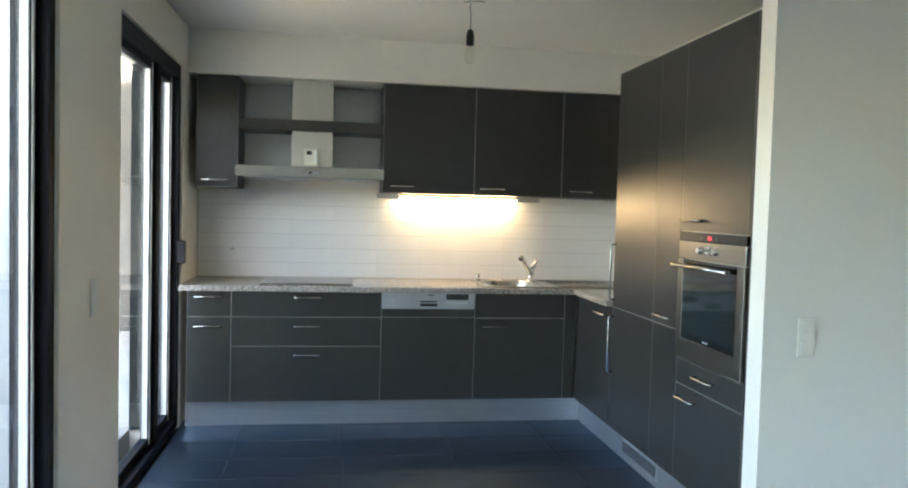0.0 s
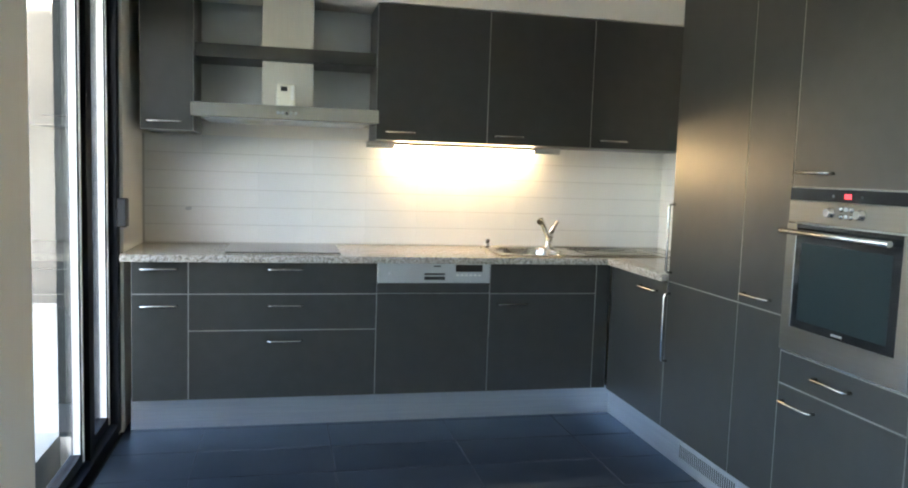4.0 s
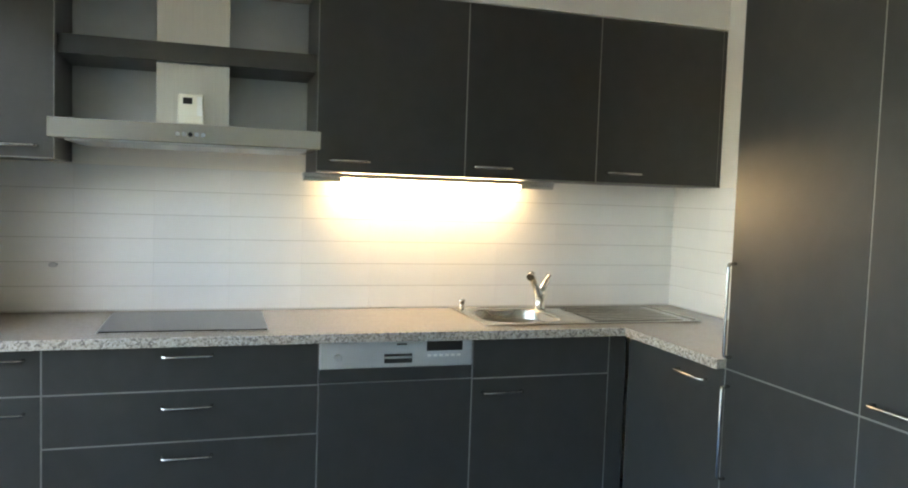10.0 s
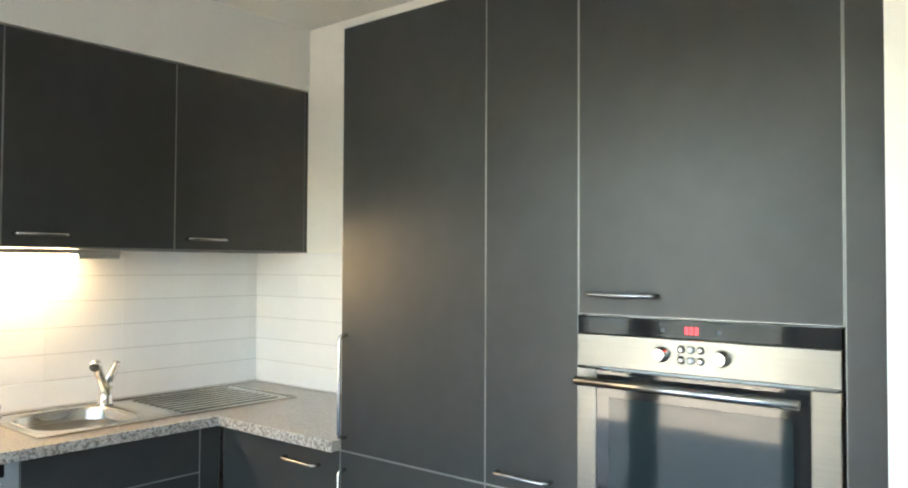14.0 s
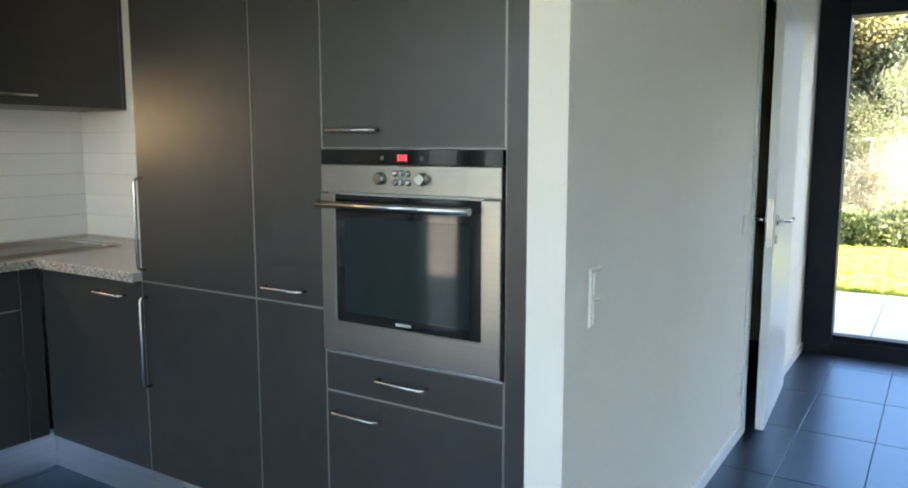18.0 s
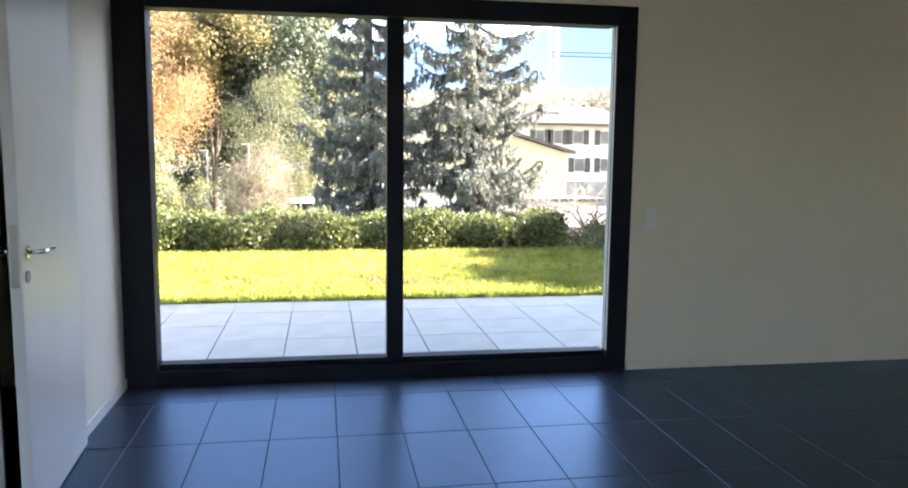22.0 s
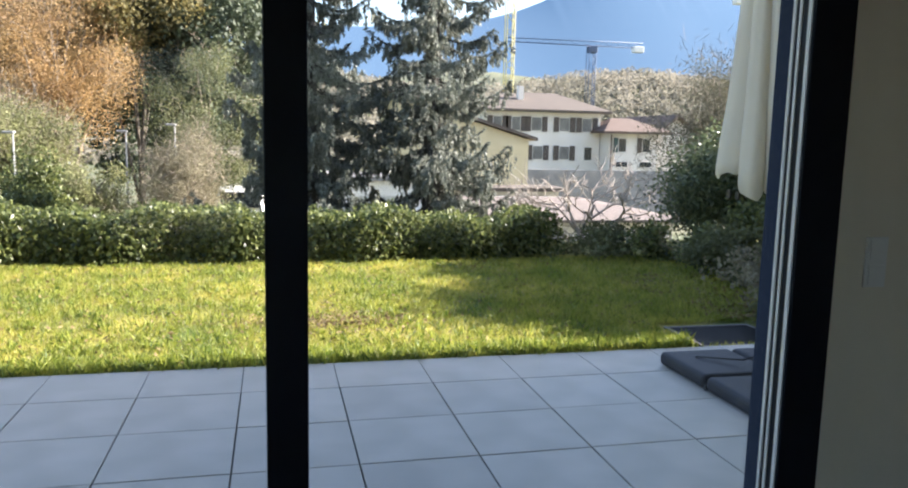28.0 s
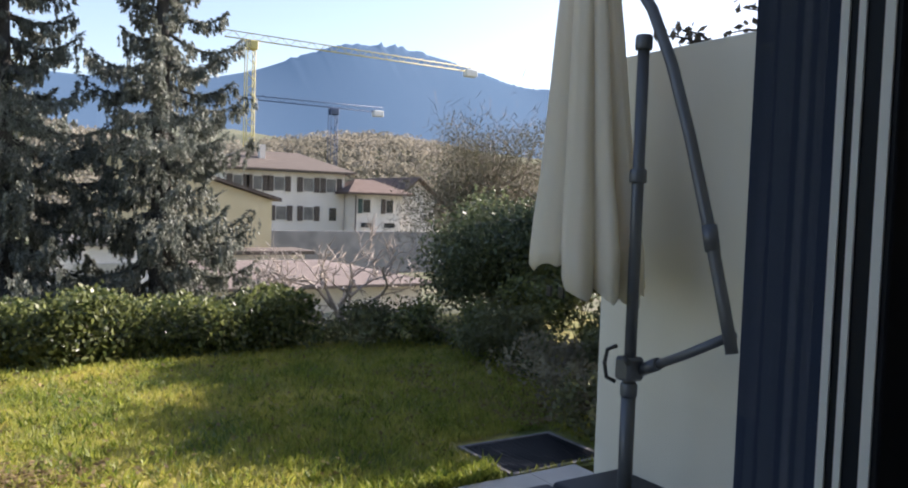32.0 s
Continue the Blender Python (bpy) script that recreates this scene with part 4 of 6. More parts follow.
lawn = structure("lawn", boxes((TERX + 0.002, 14.2, -12, 14, -0.34, -0.045)), LAWN, "yellow-green lawn between terrace and hedge", "lawn")
GRASS = leaf_mat("grass_blades", (0.085, 0.165, 0.018), (0.58, 0.51, 0.115), 0.55, 0.55, 0.6)
DRY = leaf_mat("dry_leaf", (0.14, 0.095, 0.04), (0.30, 0.22, 0.10), 0.7, 0.3)
n = 170000
gxs, gys = TERX + 0.01 + 3.9 * rng.random(n) ** 1.15, rng.uniform(-9.6, 3.5, n)
clump = np.sin(gxs * 3.1 + 1.3 * np.sin(gys * 2.3)) * np.sin(gys * 2.7 + gxs) * 0.5 + 0.5
hgt = (0.024 + 0.036 * rng.random(n) * (0.5 + clump)) * np.where(gys < -5.5, 1.25, 1.0)
lean = rng.normal(0, 0.45, (n, 2))
gxs = np.where((gxs > 8.9) & (gxs < 9.5) & (gys > -7.87) & (gys < -7.12), gxs + 0.62, gxs)
ax = np.stack([lean[:, 0], lean[:, 1], np.ones(n)], 1)
c0 = np.stack([gxs, gys, -0.045 + hgt * 0.45], 1)
g = leaf_mesh("grass", c0, ax, rand_dirs(n), hgt, 0.0045 + 0.003 * rng.random(n), GRASS)
tagged(g, "short sunlit grass blades on the lawn", "grass", kind="stuff")
TUFT = leaf_mat("coarse_grass", (0.05, 0.105, 0.010), (0.40, 0.42, 0.07), 0.55, 0.5)
nt_, per = 6800, 9
tx, ty = TERX + 0.04 + 3.6 * rng.random(nt_) ** 1.1, rng.uniform(-9.2, 3.2, nt_)
tx[5200:] = TERX + 0.02 + 0.22 * rng.random(1600) ** 1.4
keep_ = ~((tx > 8.85) & (tx < 9.55) & (ty > -7.95) & (ty < -7.1))
tx, ty = np.repeat(tx[keep_], per), np.repeat(ty[keep_], per)
n = len(tx)
lean = rng.normal(0, 0.7, (n, 2))
hgt = (0.045 + 0.05 * rng.random(n)) * np.where(tx < TERX + 0.25, 1.3, 1.0)
ax = np.stack([lean[:, 0], lean[:, 1], np.ones(n)], 1)
c0 = np.stack([tx + rng.normal(0, 0.02, n), ty + rng.normal(0, 0.02, n), -0.045 + hgt * 0.4], 1)
g = leaf_mesh("grass_tufts", c0, ax, rand_dirs(n), hgt, 0.006 + 0.005 * rng.random(n), TUFT)
tagged(g, "coarser grass tufts standing out of the lawn", "grass", kind="stuff")
n = 6100
c0 = np.stack([rng.uniform(TERX + 0.1, 12.4, n), rng.uniform(-9, 3, n), np.full(n, -0.012)], 1)
c0[:, 0] = np.where((c0[:, 0] > 8.9) & (c0[:, 0] < 9.5) & (c0[:, 1] > -7.9) & (c0[:, 1] < -7.1), c0[:, 0] + 0.7, c0[:, 0])
c0[4000:5200, 0] = 9.55 + 1.9 * rng.random(1200) ** 1.3
c0[4000:5200, 1] = -7.75 - np.abs(rng.normal(0, 0.45, 1200)) + (c0[4000:5200, 0] - 9.5) * 0.12
c0[5200:, 0] = 9.9 + rng.normal(0, 0.13, 900)
c0[5200:, 1] = -4.75 + rng.normal(0, 0.28, 900)
g = leaf_mesh("fallen_leaves", c0, rand_dirs(n) * (1, 1, 0.3), rand_dirs(n) * (0.3, 0.3, 1), 0.02 + 0.03 * rng.random(n), 0.014 + 0.02 * rng.random(n), DRY)
tagged(g, "scattered dry fallen leaves on the grass", "leaves", kind="stuff")

# terrace
terrace = structure("terrace", boxes((EO + 0.003, TERX, -7.55, 5.0, -0.30, TZ - 0.012)), STONE_BED, "terrace bed under grey stone slabs", "pavement")
west_terrace = structure("pavement", boxes((-7.99, -0.31, -12, 6, -0.30, TZ - 0.001)), PAVE, "pale stone pavement outside the kitchen door", "pavement")
PX, PY = 0.487, 0.499
slab = None
bm = bmesh.new()
box(bm, -PX / 2 + 0.0035, PX / 2 - 0.0035, -PY / 2 + 0.0035, PY / 2 - 0.0035, -0.03, 0, bevel=0.002)
slab = bpy.data.meshes.new("slab")
bm.to_mesh(slab)
bm.free()
slab.materials.append(STONE)
for i in range(4):
    for j in range(-5, 21):
        o = new("slab", slab)
        o.parent = terrace
        o.location = (8.41 + (0.5 - i) * PX - PX, -5.237 + (j + 0.5) * PY, TZ + random.uniform(-0.001, 0.001))
cut = bmesh.new()
for j in range(-5, 21):
    y0 = -5.237 + j * PY
    box(cut, 8.41 + 0.0025, TERX - 0.002, max(y0, -7.548) + 0.0025, y0 + PY - 0.0025, TZ - 0.03, TZ)
    box(cut, EO + 0.02, 8.41 - 4 * PX - 0.0025 + 0.0, max(y0, -7.548) + 0.0025, y0 + PY - 0.0025, TZ - 0.03, TZ)
tagged(part("edge_slabs", cut, STONE, terrace), kind="stuff")

# garden wall, then an unseen block added to shade terrace and yard
structure("garden_wall", boxes((EO + 0.013, 8.71, -7.74, -7.545, -0.3, 2.15), bevel=0.006), YARDWALL, "pale yellow plastered garden wall beside the terrace", "wall")
# The low west end keeps the narrow wall cabinet's reflection dark.
structure("neighbour_house", boxes((-2.5, 8.9, -16, -9.7, -0.3, 9.0), (-2.6, 8.92, -16.2, -9.5, 9.0, 9.25), (-7.9, -2.51, -16, -13, -0.3, 4.4)), GREYBROWN, "plain grey-brown block added out of sight to shade terrace and yard", "building")
# Unseen wall, added to cut off the low sky west of the doors.
structure("yard_wall", boxes((-8.3, -8.0, -14, 6, -0.4, 2.0)), GREYWALL_W, "grey-green wall added out of sight to cut low sky light", "wall")
# Added dark wall: makes the outside behind door_1 look dim.
structure("yard_end_wall", boxes((-3.0, -0.31, 3.3, 3.6, -0.4, 3.6)), GREYBROWN, "dark grey-brown wall added to dim the outlook through the kitchen door", "wall")
structure("house_upper_wall", boxes((-0.3, EO, SY - 0.3, 0.5, CZ + 0.251, 6.2)), PLASTER, "plastered upper storey of the house", "building")

# grate in the lawn beside the wall
GALVR = mat("weathered_steel", (0.12, 0.115, 0.11), 0.7, 0.3, col2=(0.20, 0.19, 0.18), scale=20)
gr = thing("grate", 9.1, -7.4, -0.03, "dark metal grate beside the terrace", "grate")
part("rim", boxes((8.93, 9.47, -7.085, -7.06, -0.045, -0.030)), GALVR, gr, "dull grey metal rim")
for b in ((8.93, 9.47, -7.75, -7.72, -0.045, -0.032), (8.93, 8.955, -7.72, -7.09, -0.045, -0.032), (9.445, 9.47, -7.72, -7.09, -0.045, -0.032)):
    part("side_rim", boxes(b), GALVR, gr)
for i in range(24):
    part("bar", boxes((8.96 + i * 0.0203, 8.968 + i * 0.0203, -7.718, -7.092, -0.043, -0.034)), FRAME, gr)
for i in range(12):
    part("cross_bar", boxes((8.957, 9.443, -7.70 + i * 0.052, -7.694 + i * 0.052, -0.0425, -0.036)), FRAME, gr)
part("pit", boxes((8.9555, 9.4445, -7.7195, -7.0855, -0.046, -0.0435)), SOIL, gr, "dark soil under the bars")
gr.location.y -= 0.09
gr.location.x -= 0.03

# wall tap
wt = thing("wall_hook", 8.2, -7.55, 1.02, "small metal bracket on the garden wall", "bracket")
bm = bmesh.new()
tube(bm, [(8.43, -7.556, 1.03), (8.43, -7.50, 1.03), (8.43, -7.49, 1.06)], 0.012, 8)
part("bracket", bm, GREYMETAL, wt)

# cantilever umbrella, folded
POLE = mat("grey_painted_pole", (0.085, 0.09, 0.10), 0.4, 0.3, col2=(0.105, 0.11, 0.12), scale=5)
CLOTH = let_through(mat("cream_umbrella_cloth", (0.90, 0.845, 0.74), 0.9, col2=(0.87, 0.81, 0.70), scale=3, bump=0.1, bscale=120), 0.5)
RUBBER = mat("dark_base_slab", (0.014, 0.0155, 0.021), 0.6, col2=(0.021, 0.023, 0.030), scale=6, bump=0.1, bscale=50)
MX, MY = 8.04, -7.10
um = thing("cantilever_umbrella", MX, MY, TZ, "folded cream cantilever umbrella on a dark grey pole", "umbrella")
bm = bmesh.new()
tube(bm, [(MX, MY, TZ + 0.03), (MX, MY, 0.62)], 0.031, 16)
tube(bm, [(MX, MY, 0.60), (MX, MY, 2.08)], 0.025, 16)
part("mast", bm, POLE, um)
for z in (0.62, 1.52, 2.07):
    bm = bmesh.new()
    lathe(bm, [(0.034, z - 0.03), (0.036, z - 0.02), (0.036, z + 0.02), (0.031, z + 0.03)], (MX, MY, 0), 18)
    part("collar", bm, POLE, um)
bm = bmesh.new()
pts = [(MX - 0.50, MY - 0.01, 0.86), (MX - 0.447, MY - 0.01, 1.05), (MX - 0.367, MY - 0.01, 1.32), (MX - 0.252, MY - 0.01, 1.68), (MX - 0.148, MY - 0.01, 1.96), (MX - 0.03, MY - 0.01, 2.20),
       (MX + 0.12, MY - 0.01, 2.40), (MX + 0.32, MY - 0.01, 2.56), (MX + 0.54, MY - 0.01, 2.64)]
tube(bm, pts, 0.024, 12)
part("boom", bm, POLE, um)
bm = bmesh.new()
lathe(bm, [(0.030, -0.05), (0.030, 0.05)], (0, 0, 0), 14)
bm.transform(Matrix.Translation((MX - 0.379, MY - 0.01, 1.28)) @ Matrix.Rotation(radians(13), 4, "Y"))
part("boom_sleeve", bm, POLE, um)
bm = bmesh.new()
tube(bm, [(MX - 0.02, MY - 0.03, 0.70), (MX - 0.26, MY - 0.03, 0.81), (MX - 0.495, MY - 0.02, 0.93)], 0.019, 12)
part("brace", bm, POLE, um)
bm = bmesh.new()
tube(bm, [(MX - 0.03, MY - 0.03, 0.705), (MX - 0.13, MY - 0.03, 0.752)], 0.027, 12)
part("brace_sleeve", bm, POLE, um)
cb = part("crank_box", boxes((MX - 0.045, MX + 0.045, MY - 0.045, MY + 0.05, 0.66, 0.76), bevel=0.012), POLE, um)
bm = bmesh.new()
tube(bm, [(MX + 0.05, MY + 0.03, 0.80), (MX + 0.085, MY + 0.05, 0.78), (MX + 0.095, MY + 0.055, 0.72), (MX + 0.085, MY + 0.05, 0.66), (MX + 0.05, MY + 0.03, 0.645)], 0.009, 8)
part("crank_handle", bm, BLACK, cb, "curved black crank handle")
bm = bmesh.new()
tube(bm, [(MX - 0.03, MY + 0.05, 0.75), (MX - 0.06, MY + 0.09, 0.77), (MX - 0.085, MY + 0.09, 0.75)], 0.013, 8)
part("crank_knob", bm, BLACK, cb)
# folded cloth: pleated cone that widens downwards
bm = bmesh.new()
CX2, CY2 = 8.40, MY + 0.0
prof = [(2.66, 0.03, 0.03), (2.58, 0.08, 0.08), (2.40, 0.13, 0.12), (2.15, 0.165, 0.14), (1.85, 0.20, 0.16), (1.55, 0.24, 0.18), (1.32, 0.285, 0.205), (1.16, 0.31, 0.22), (1.08, 0.315, 0.225)]
nn = 144
rings = []
for i, (z, rx, ry) in enumerate(prof):
    k = i / (len(prof) - 1)
    ring = []
    for q in range(nn):
        a = 2 * math.pi * q / nn
        crease = abs(math.sin(4 * a + 0.9 * math.sin(2 * a + 0.5) + 0.35 * k))
        fold = 1 - (0.12 + 0.26 * k) * (1 - crease) ** 1.5 - 0.05 * k * abs(math.sin(11 * a + 2.2 * k)) - 0.015 * math.sin(23 * a + 5 * k)
        drop = -0.05 * crease * (k > 0.99) + 0.025 * (k > 0.99) * abs(math.sin(8 * a + 0.4)) + 0.02 * k * math.sin(5 * a)
        ring.append(bm.verts.new((CX2 - 0.06 * k + rx * fold * math.cos(a), CY2 + ry * fold * math.sin(a), z + 0.02 * k + drop + (0.10 * k * math.cos(a) if i == len(prof) - 1 else 0))))
    rings.append(ring)
for a, b in zip(rings, rings[1:]):
    for q in range(nn):
        bm.faces.new((a[q], a[(q + 1) % nn], b[(q + 1) % nn], b[q])).smooth = True
cl = part("canopy", bm, CLOTH, um, "pleated cream cloth, folded")
sm = cl.modifiers.new("thickness", "SOLIDIFY")
sm.thickness = 0.004
for dx, dy in ((0.05, 0.21), (-0.02, 0.20)):
    part("strap", boxes((CX2 - 0.10 + dx, CX2 - 0.07 + dx, CY2 + dy - 0.03, CY2 + dy - 0.02, 0.985, 1.03)), BLACK, cl, "small dark strap end")
for sx in (-1, 1):
    for sy in (-1, 1):
        x0, x1 = sorted((MX + sx * 0.008, MX + sx * 0.495))
        y0, y1 = sorted((MY + sy * 0.008, MY + sy * 0.465))
        bm = bmesh.new()
        box(bm, x0, x1, y0, y1, TZ + 0.003, TZ + 0.083, bevel=0.028, seg=3)
        b = solid("base_slab", bm, RUBBER, "dark grey weight slab on the umbrella's cross foot", "weight", "umbrella weights")
bm = bmesh.new()
box(bm, MX - 0.5, MX + 0.5, MY - 0.006, MY + 0.006, TZ + 0.002, TZ + 0.03)
box(bm, MX - 0.006, MX + 0.006, MY - 0.46, MY + 0.46, TZ + 0.002, TZ + 0.03)
part("cross_foot", bm, POLE, um)
bm = bmesh.new()
lathe(bm, [(0.055, TZ + 0.084), (0.055, TZ + 0.09), (0.036, TZ + 0.096), (0.033, TZ + 0.14)], (MX, MY, 0), 18)
part("foot_flange", bm, POLE, um)
for a in range(4):
    d = Vector((math.cos(a * math.pi / 2 + math.pi / 4), math.sin(a * math.pi / 2 + math.pi / 4), 0))
    bm = bmesh.new()
    tube(bm, [Vector((MX, MY, TZ + 0.20)) + d * 0.03, Vector((MX, MY, TZ + 0.115)) + d * 0.20, Vector((MX, MY, TZ + 0.09)) + d * 0.46], 0.006, 6)
    part("strut", bm, BLACK, um)


# ---- plants ----
LAUREL = leaf_mat("laurel_leaf", (0.024, 0.044, 0.014), (0.22, 0.245, 0.08), 0.4, 0.4)
DARKGREEN = leaf_mat("evergreen_leaf", (0.026, 0.048, 0.022), (0.19, 0.225, 0.11), 0.4, 0.3)
NEEDLE = leaf_mat("spruce_needle", (0.014, 0.021, 0.015), (0.30, 0.32, 0.265), 0.6, 0.3, 0.4, 2.4)
ORANGE = leaf_mat("autumn_leaf", (0.25, 0.155, 0.075), (0.58, 0.39, 0.175), 0.7, 0.45, 0.75, 0.9)
YELLOW = leaf_mat("yellowing_leaf", (0.075, 0.07, 0.03), (0.27, 0.225, 0.085), 0.7, 0.45, 0.75, 0.9)
OLIVE = leaf_mat("olive_leaf", (0.045, 0.06, 0.026), (0.21, 0.215, 0.095), 0.7, 0.4, 0.75, 1.1)
PALEOLIVE = leaf_mat("pale_olive_leaf", (0.085, 0.10, 0.042), (0.335, 0.335, 0.145), 0.7, 0.4, 0.75, 1.2)
DEEP = leaf_mat("deep_wood_leaf", (0.020, 0.032, 0.022), (0.105, 0.13, 0.07), 0.7, 0.3, 0.7, 0.8)
BEIGE = leaf_mat("dry_beige_leaf", (0.14, 0.125, 0.08), (0.37, 0.33, 0.22), 0.8, 0.4, 0.75, 1.4)
DRYOLIVE = leaf_mat("dry_olive_leaf", (0.035, 0.038, 0.025), (0.18, 0.17, 0.11), 0.8, 0.35, 0.5, 1.5)
BROWN = leaf_mat("brown_leaf", (0.09, 0.075, 0.055), (0.22, 0.18, 0.13), 0.8, 0.35)


def limb_tree(name, x, y, z, h, r, leafm, label, leaves=9000, size=0.09, base=0.3, lobes=22, trunk=0.12, seed=1, squash=1.0, fill=0.62, cat="tree", barkm=None, limbs=11, twigs=0, twig_len=0.55):
    """A tapered trunk with limbs, and a crown of many small leaves in uneven clumps."""
    lr = np.random.default_rng(seed)
    tr = thing(name, x, y, z, label, cat)
    bm = bmesh.new()
    pts = [Vector((x + lr.normal(0, 0.02 * h) * k, y + lr.normal(0, 0.02 * h) * k, z - 0.2 + (h * 0.82 + 0.2) * k)) for k in (0, 0.15, 0.35, 0.55, 0.75, 1.0)]
    tube(bm, pts, trunk, 9, radii=[trunk * (1.15 - k) for k in (0, 0.2, 0.4, 0.65, 0.85, 1.08)])
    part("trunk", bm, barkm or BARK, tr)
    centres = []
    cz = z + h * (base + 1) / 2
    hz = h * (1 - base) / 2
    for i in range(lobes):
        d = lr.normal(size=3)
        d /= np.linalg.norm(d)
        k = lr.uniform(0.35, 0.95)
        centres.append((x + d[0] * r * k, y + d[1] * r * k, cz + d[2] * hz * k * squash))
    for i in range(limbs):
        a = pts[1 + i % 4]
        b = Vector(centres[i % lobes])
        m = (a + b) / 2 + Vector((0, 0, 0.06 * h))
        bm = bmesh.new()
        tube(bm, [a, a.lerp(m, 0.6), m, m.lerp(b, 0.7), b], 0.03, 6, radii=[trunk * 0.42, trunk * 0.34, trunk * 0.25, trunk * 0.16, trunk * 0.06])
        part("limb", bm, barkm or BARK, tr)
    if twigs:
        tc_ = np.array(centres)[lr.integers(0, lobes, twigs)]
        out_ = tc_ - np.array((x, y, z + h * base * 0.7))
        out_ = out_ / np.linalg.norm(out_, axis=1, keepdims=True)
        off = lr.normal(size=(twigs, 3)) * 0.17 * r
        ln_ = twig_len * (0.5 + lr.random(twigs))
        tw = leaf_mesh("twigs", tc_ + off + out_ * 0.12 * r, out_ + lr.normal(0, 0.8, (twigs, 3)) + (0, 0, 0.1), lr.normal(size=(twigs, 3)), ln_, 0.008 + 0.007 * lr.random(twigs), barkm or TWIG, tr)
        tagged(tw, kind="stuff")
    if leaves:
        per = leaves // lobes
        cs = []
        for c in centres:
            s = lr.uniform(0.24, 0.48) * r * fill / 0.62
            p = lr.normal(size=(per, 3))
            p = p / np.linalg.norm(p, axis=1, keepdims=True) * (lr.random((per, 1)) ** 0.45)
            cs.append(np.array(c) + p * (s, s, s * 0.8) + lr.normal(0, s * 0.12, (per, 3)))
        cs = np.concatenate(cs)
        cs = cs[cs[:, 2] > z + 0.02]
        m = len(cs)
        leaf_mesh("crown", cs, lr.normal(size=(m, 3)), lr.normal(size=(m, 3)), size * (0.7 + 0.6 * lr.random(m)), size * 0.6 * (0.7 + 0.6 * lr.random(m)), leafm, tr)
    return tr


SPRUCEBARK = mat("spruce_bark", (0.035, 0.033, 0.030), 0.95, col2=(0.06, 0.055, 0.05), scale=8)


def spruce(x, y, z, h, r, label, seed, tiers=22):
    """A spruce: upright trunk, whorls of sagging boughs with upturned ends, hanging needle sprays."""
    lr = np.random.default_rng(seed)
    tr = thing("spruce", x, y, z, label, "tree", "spruces")
    bm = bmesh.new()
    tube(bm, [(x, y, z - 0.3), (x + 0.02, y, z + h * 0.3), (x, y + 0.02, z + h * 0.7), (x, y, z + h)], 0.2, 9, radii=[0.24, 0.17, 0.09, 0.015])
    part("trunk", bm, SPRUCEBARK, tr)
    C, A = [], []
    boughs = bmesh.new()
    for t in range(tiers):
        k = (t + 0.5) / tiers
        zz = z + h * (0.07 + 0.93 * k)
        reach = r * (1 - k) ** 0.72 * lr.uniform(0.72, 1.15) + 0.15
        nb = 7 if k < 0.45 else 5
        low = max(0.0, 1 - k / 0.5)
        for b in range(nb):
            a = 2 * math.pi * (b + lr.uniform(-0.3, 0.3)) / nb + t * 1.3
            ln = reach * lr.uniform(0.55, 1.15)
            d = np.array((math.cos(a), math.sin(a), 0.0))
            sd = np.array((-d[1], d[0], 0.0))
            sag = lr.uniform(0.20, 0.34) + 0.12 * low
            z0 = zz + lr.uniform(-0.08, 0.08)
            steps = np.linspace(0, 1, 10)
            bend = lr.normal(0, 0.10)
            path = np.array([np.array((x, y, z0)) + d * ln * s + sd * bend * ln * s * s + np.array((0, 0, 1.0)) * ln * (-sag * math.sin(s * 1.9) + 0.30 * s ** 3) for s in steps])
            tube(boughs, path, 0.02, 4, caps=False, radii=[0.04 * (1 - 0.85 * s) for s in steps])
            # needles along the bough itself
            m = int(70 + 110 * ln)
            f = lr.random((m, 1)) ** 0.8
            ix = np.minimum((f[:, 0] * 9).astype(int), 8)
            p0 = path[ix] + (path[ix + 1] - path[ix]) * (f * 9 - ix[:, None])
            C.append(p0 + lr.normal(0, 0.025, (m, 3)))
            A.append(d + lr.normal(0, 0.5, (m, 3)) + np.array((0, 0, 0.2)))
            # side twigs, each a comb of sprays hanging below it
            for q in range(int(6 + 9 * ln + 5 * low)):
                s = lr.uniform(0.10, 1.0)
                i = min(int(s * 9), 8)
                p0 = path[i] + (path[i + 1] - path[i]) * (s * 9 - i)
                tl = (0.13 + 0.26 * ln * (1 - 0.75 * s)) * lr.uniform(0.6, 1.2)
                td = d * 0.6 + sd * lr.choice((-1, 1)) * lr.uniform(0.2, 0.8) + np.array((0, 0, lr.uniform(-0.22, 0.05)))
                td /= np.linalg.norm(td)
                for w in range(int(2 + 7 * tl)):
                    f0 = lr.random()
                    dl = lr.uniform(0.08, 0.26) * (1 + 0.35 * low)
                    m = int(7 + 34 * dl)
                    u = lr.random((m, 1))
                    C.append(p0 + td * tl * f0 + lr.normal(0, 0.014, (m, 3)) - np.array((0, 0, 1.0)) * dl * u)
                    A.append(np.array((0, 0, -1.0)) * 0.8 + td * 0.4 + lr.normal(0, 0.42, (m, 3)))
    part("bough", boughs, SPRUCEBARK, tr)
    C, A = np.concatenate(C), np.concatenate(A)
    m = len(C)
    leaf_mesh("needles", C, A, lr.normal(size=(m, 3)), 0.07 + 0.07 * lr.random(m), 0.024 + 0.018 * lr.random(m), NEEDLE, tr, "grey-green hanging needle sprays")


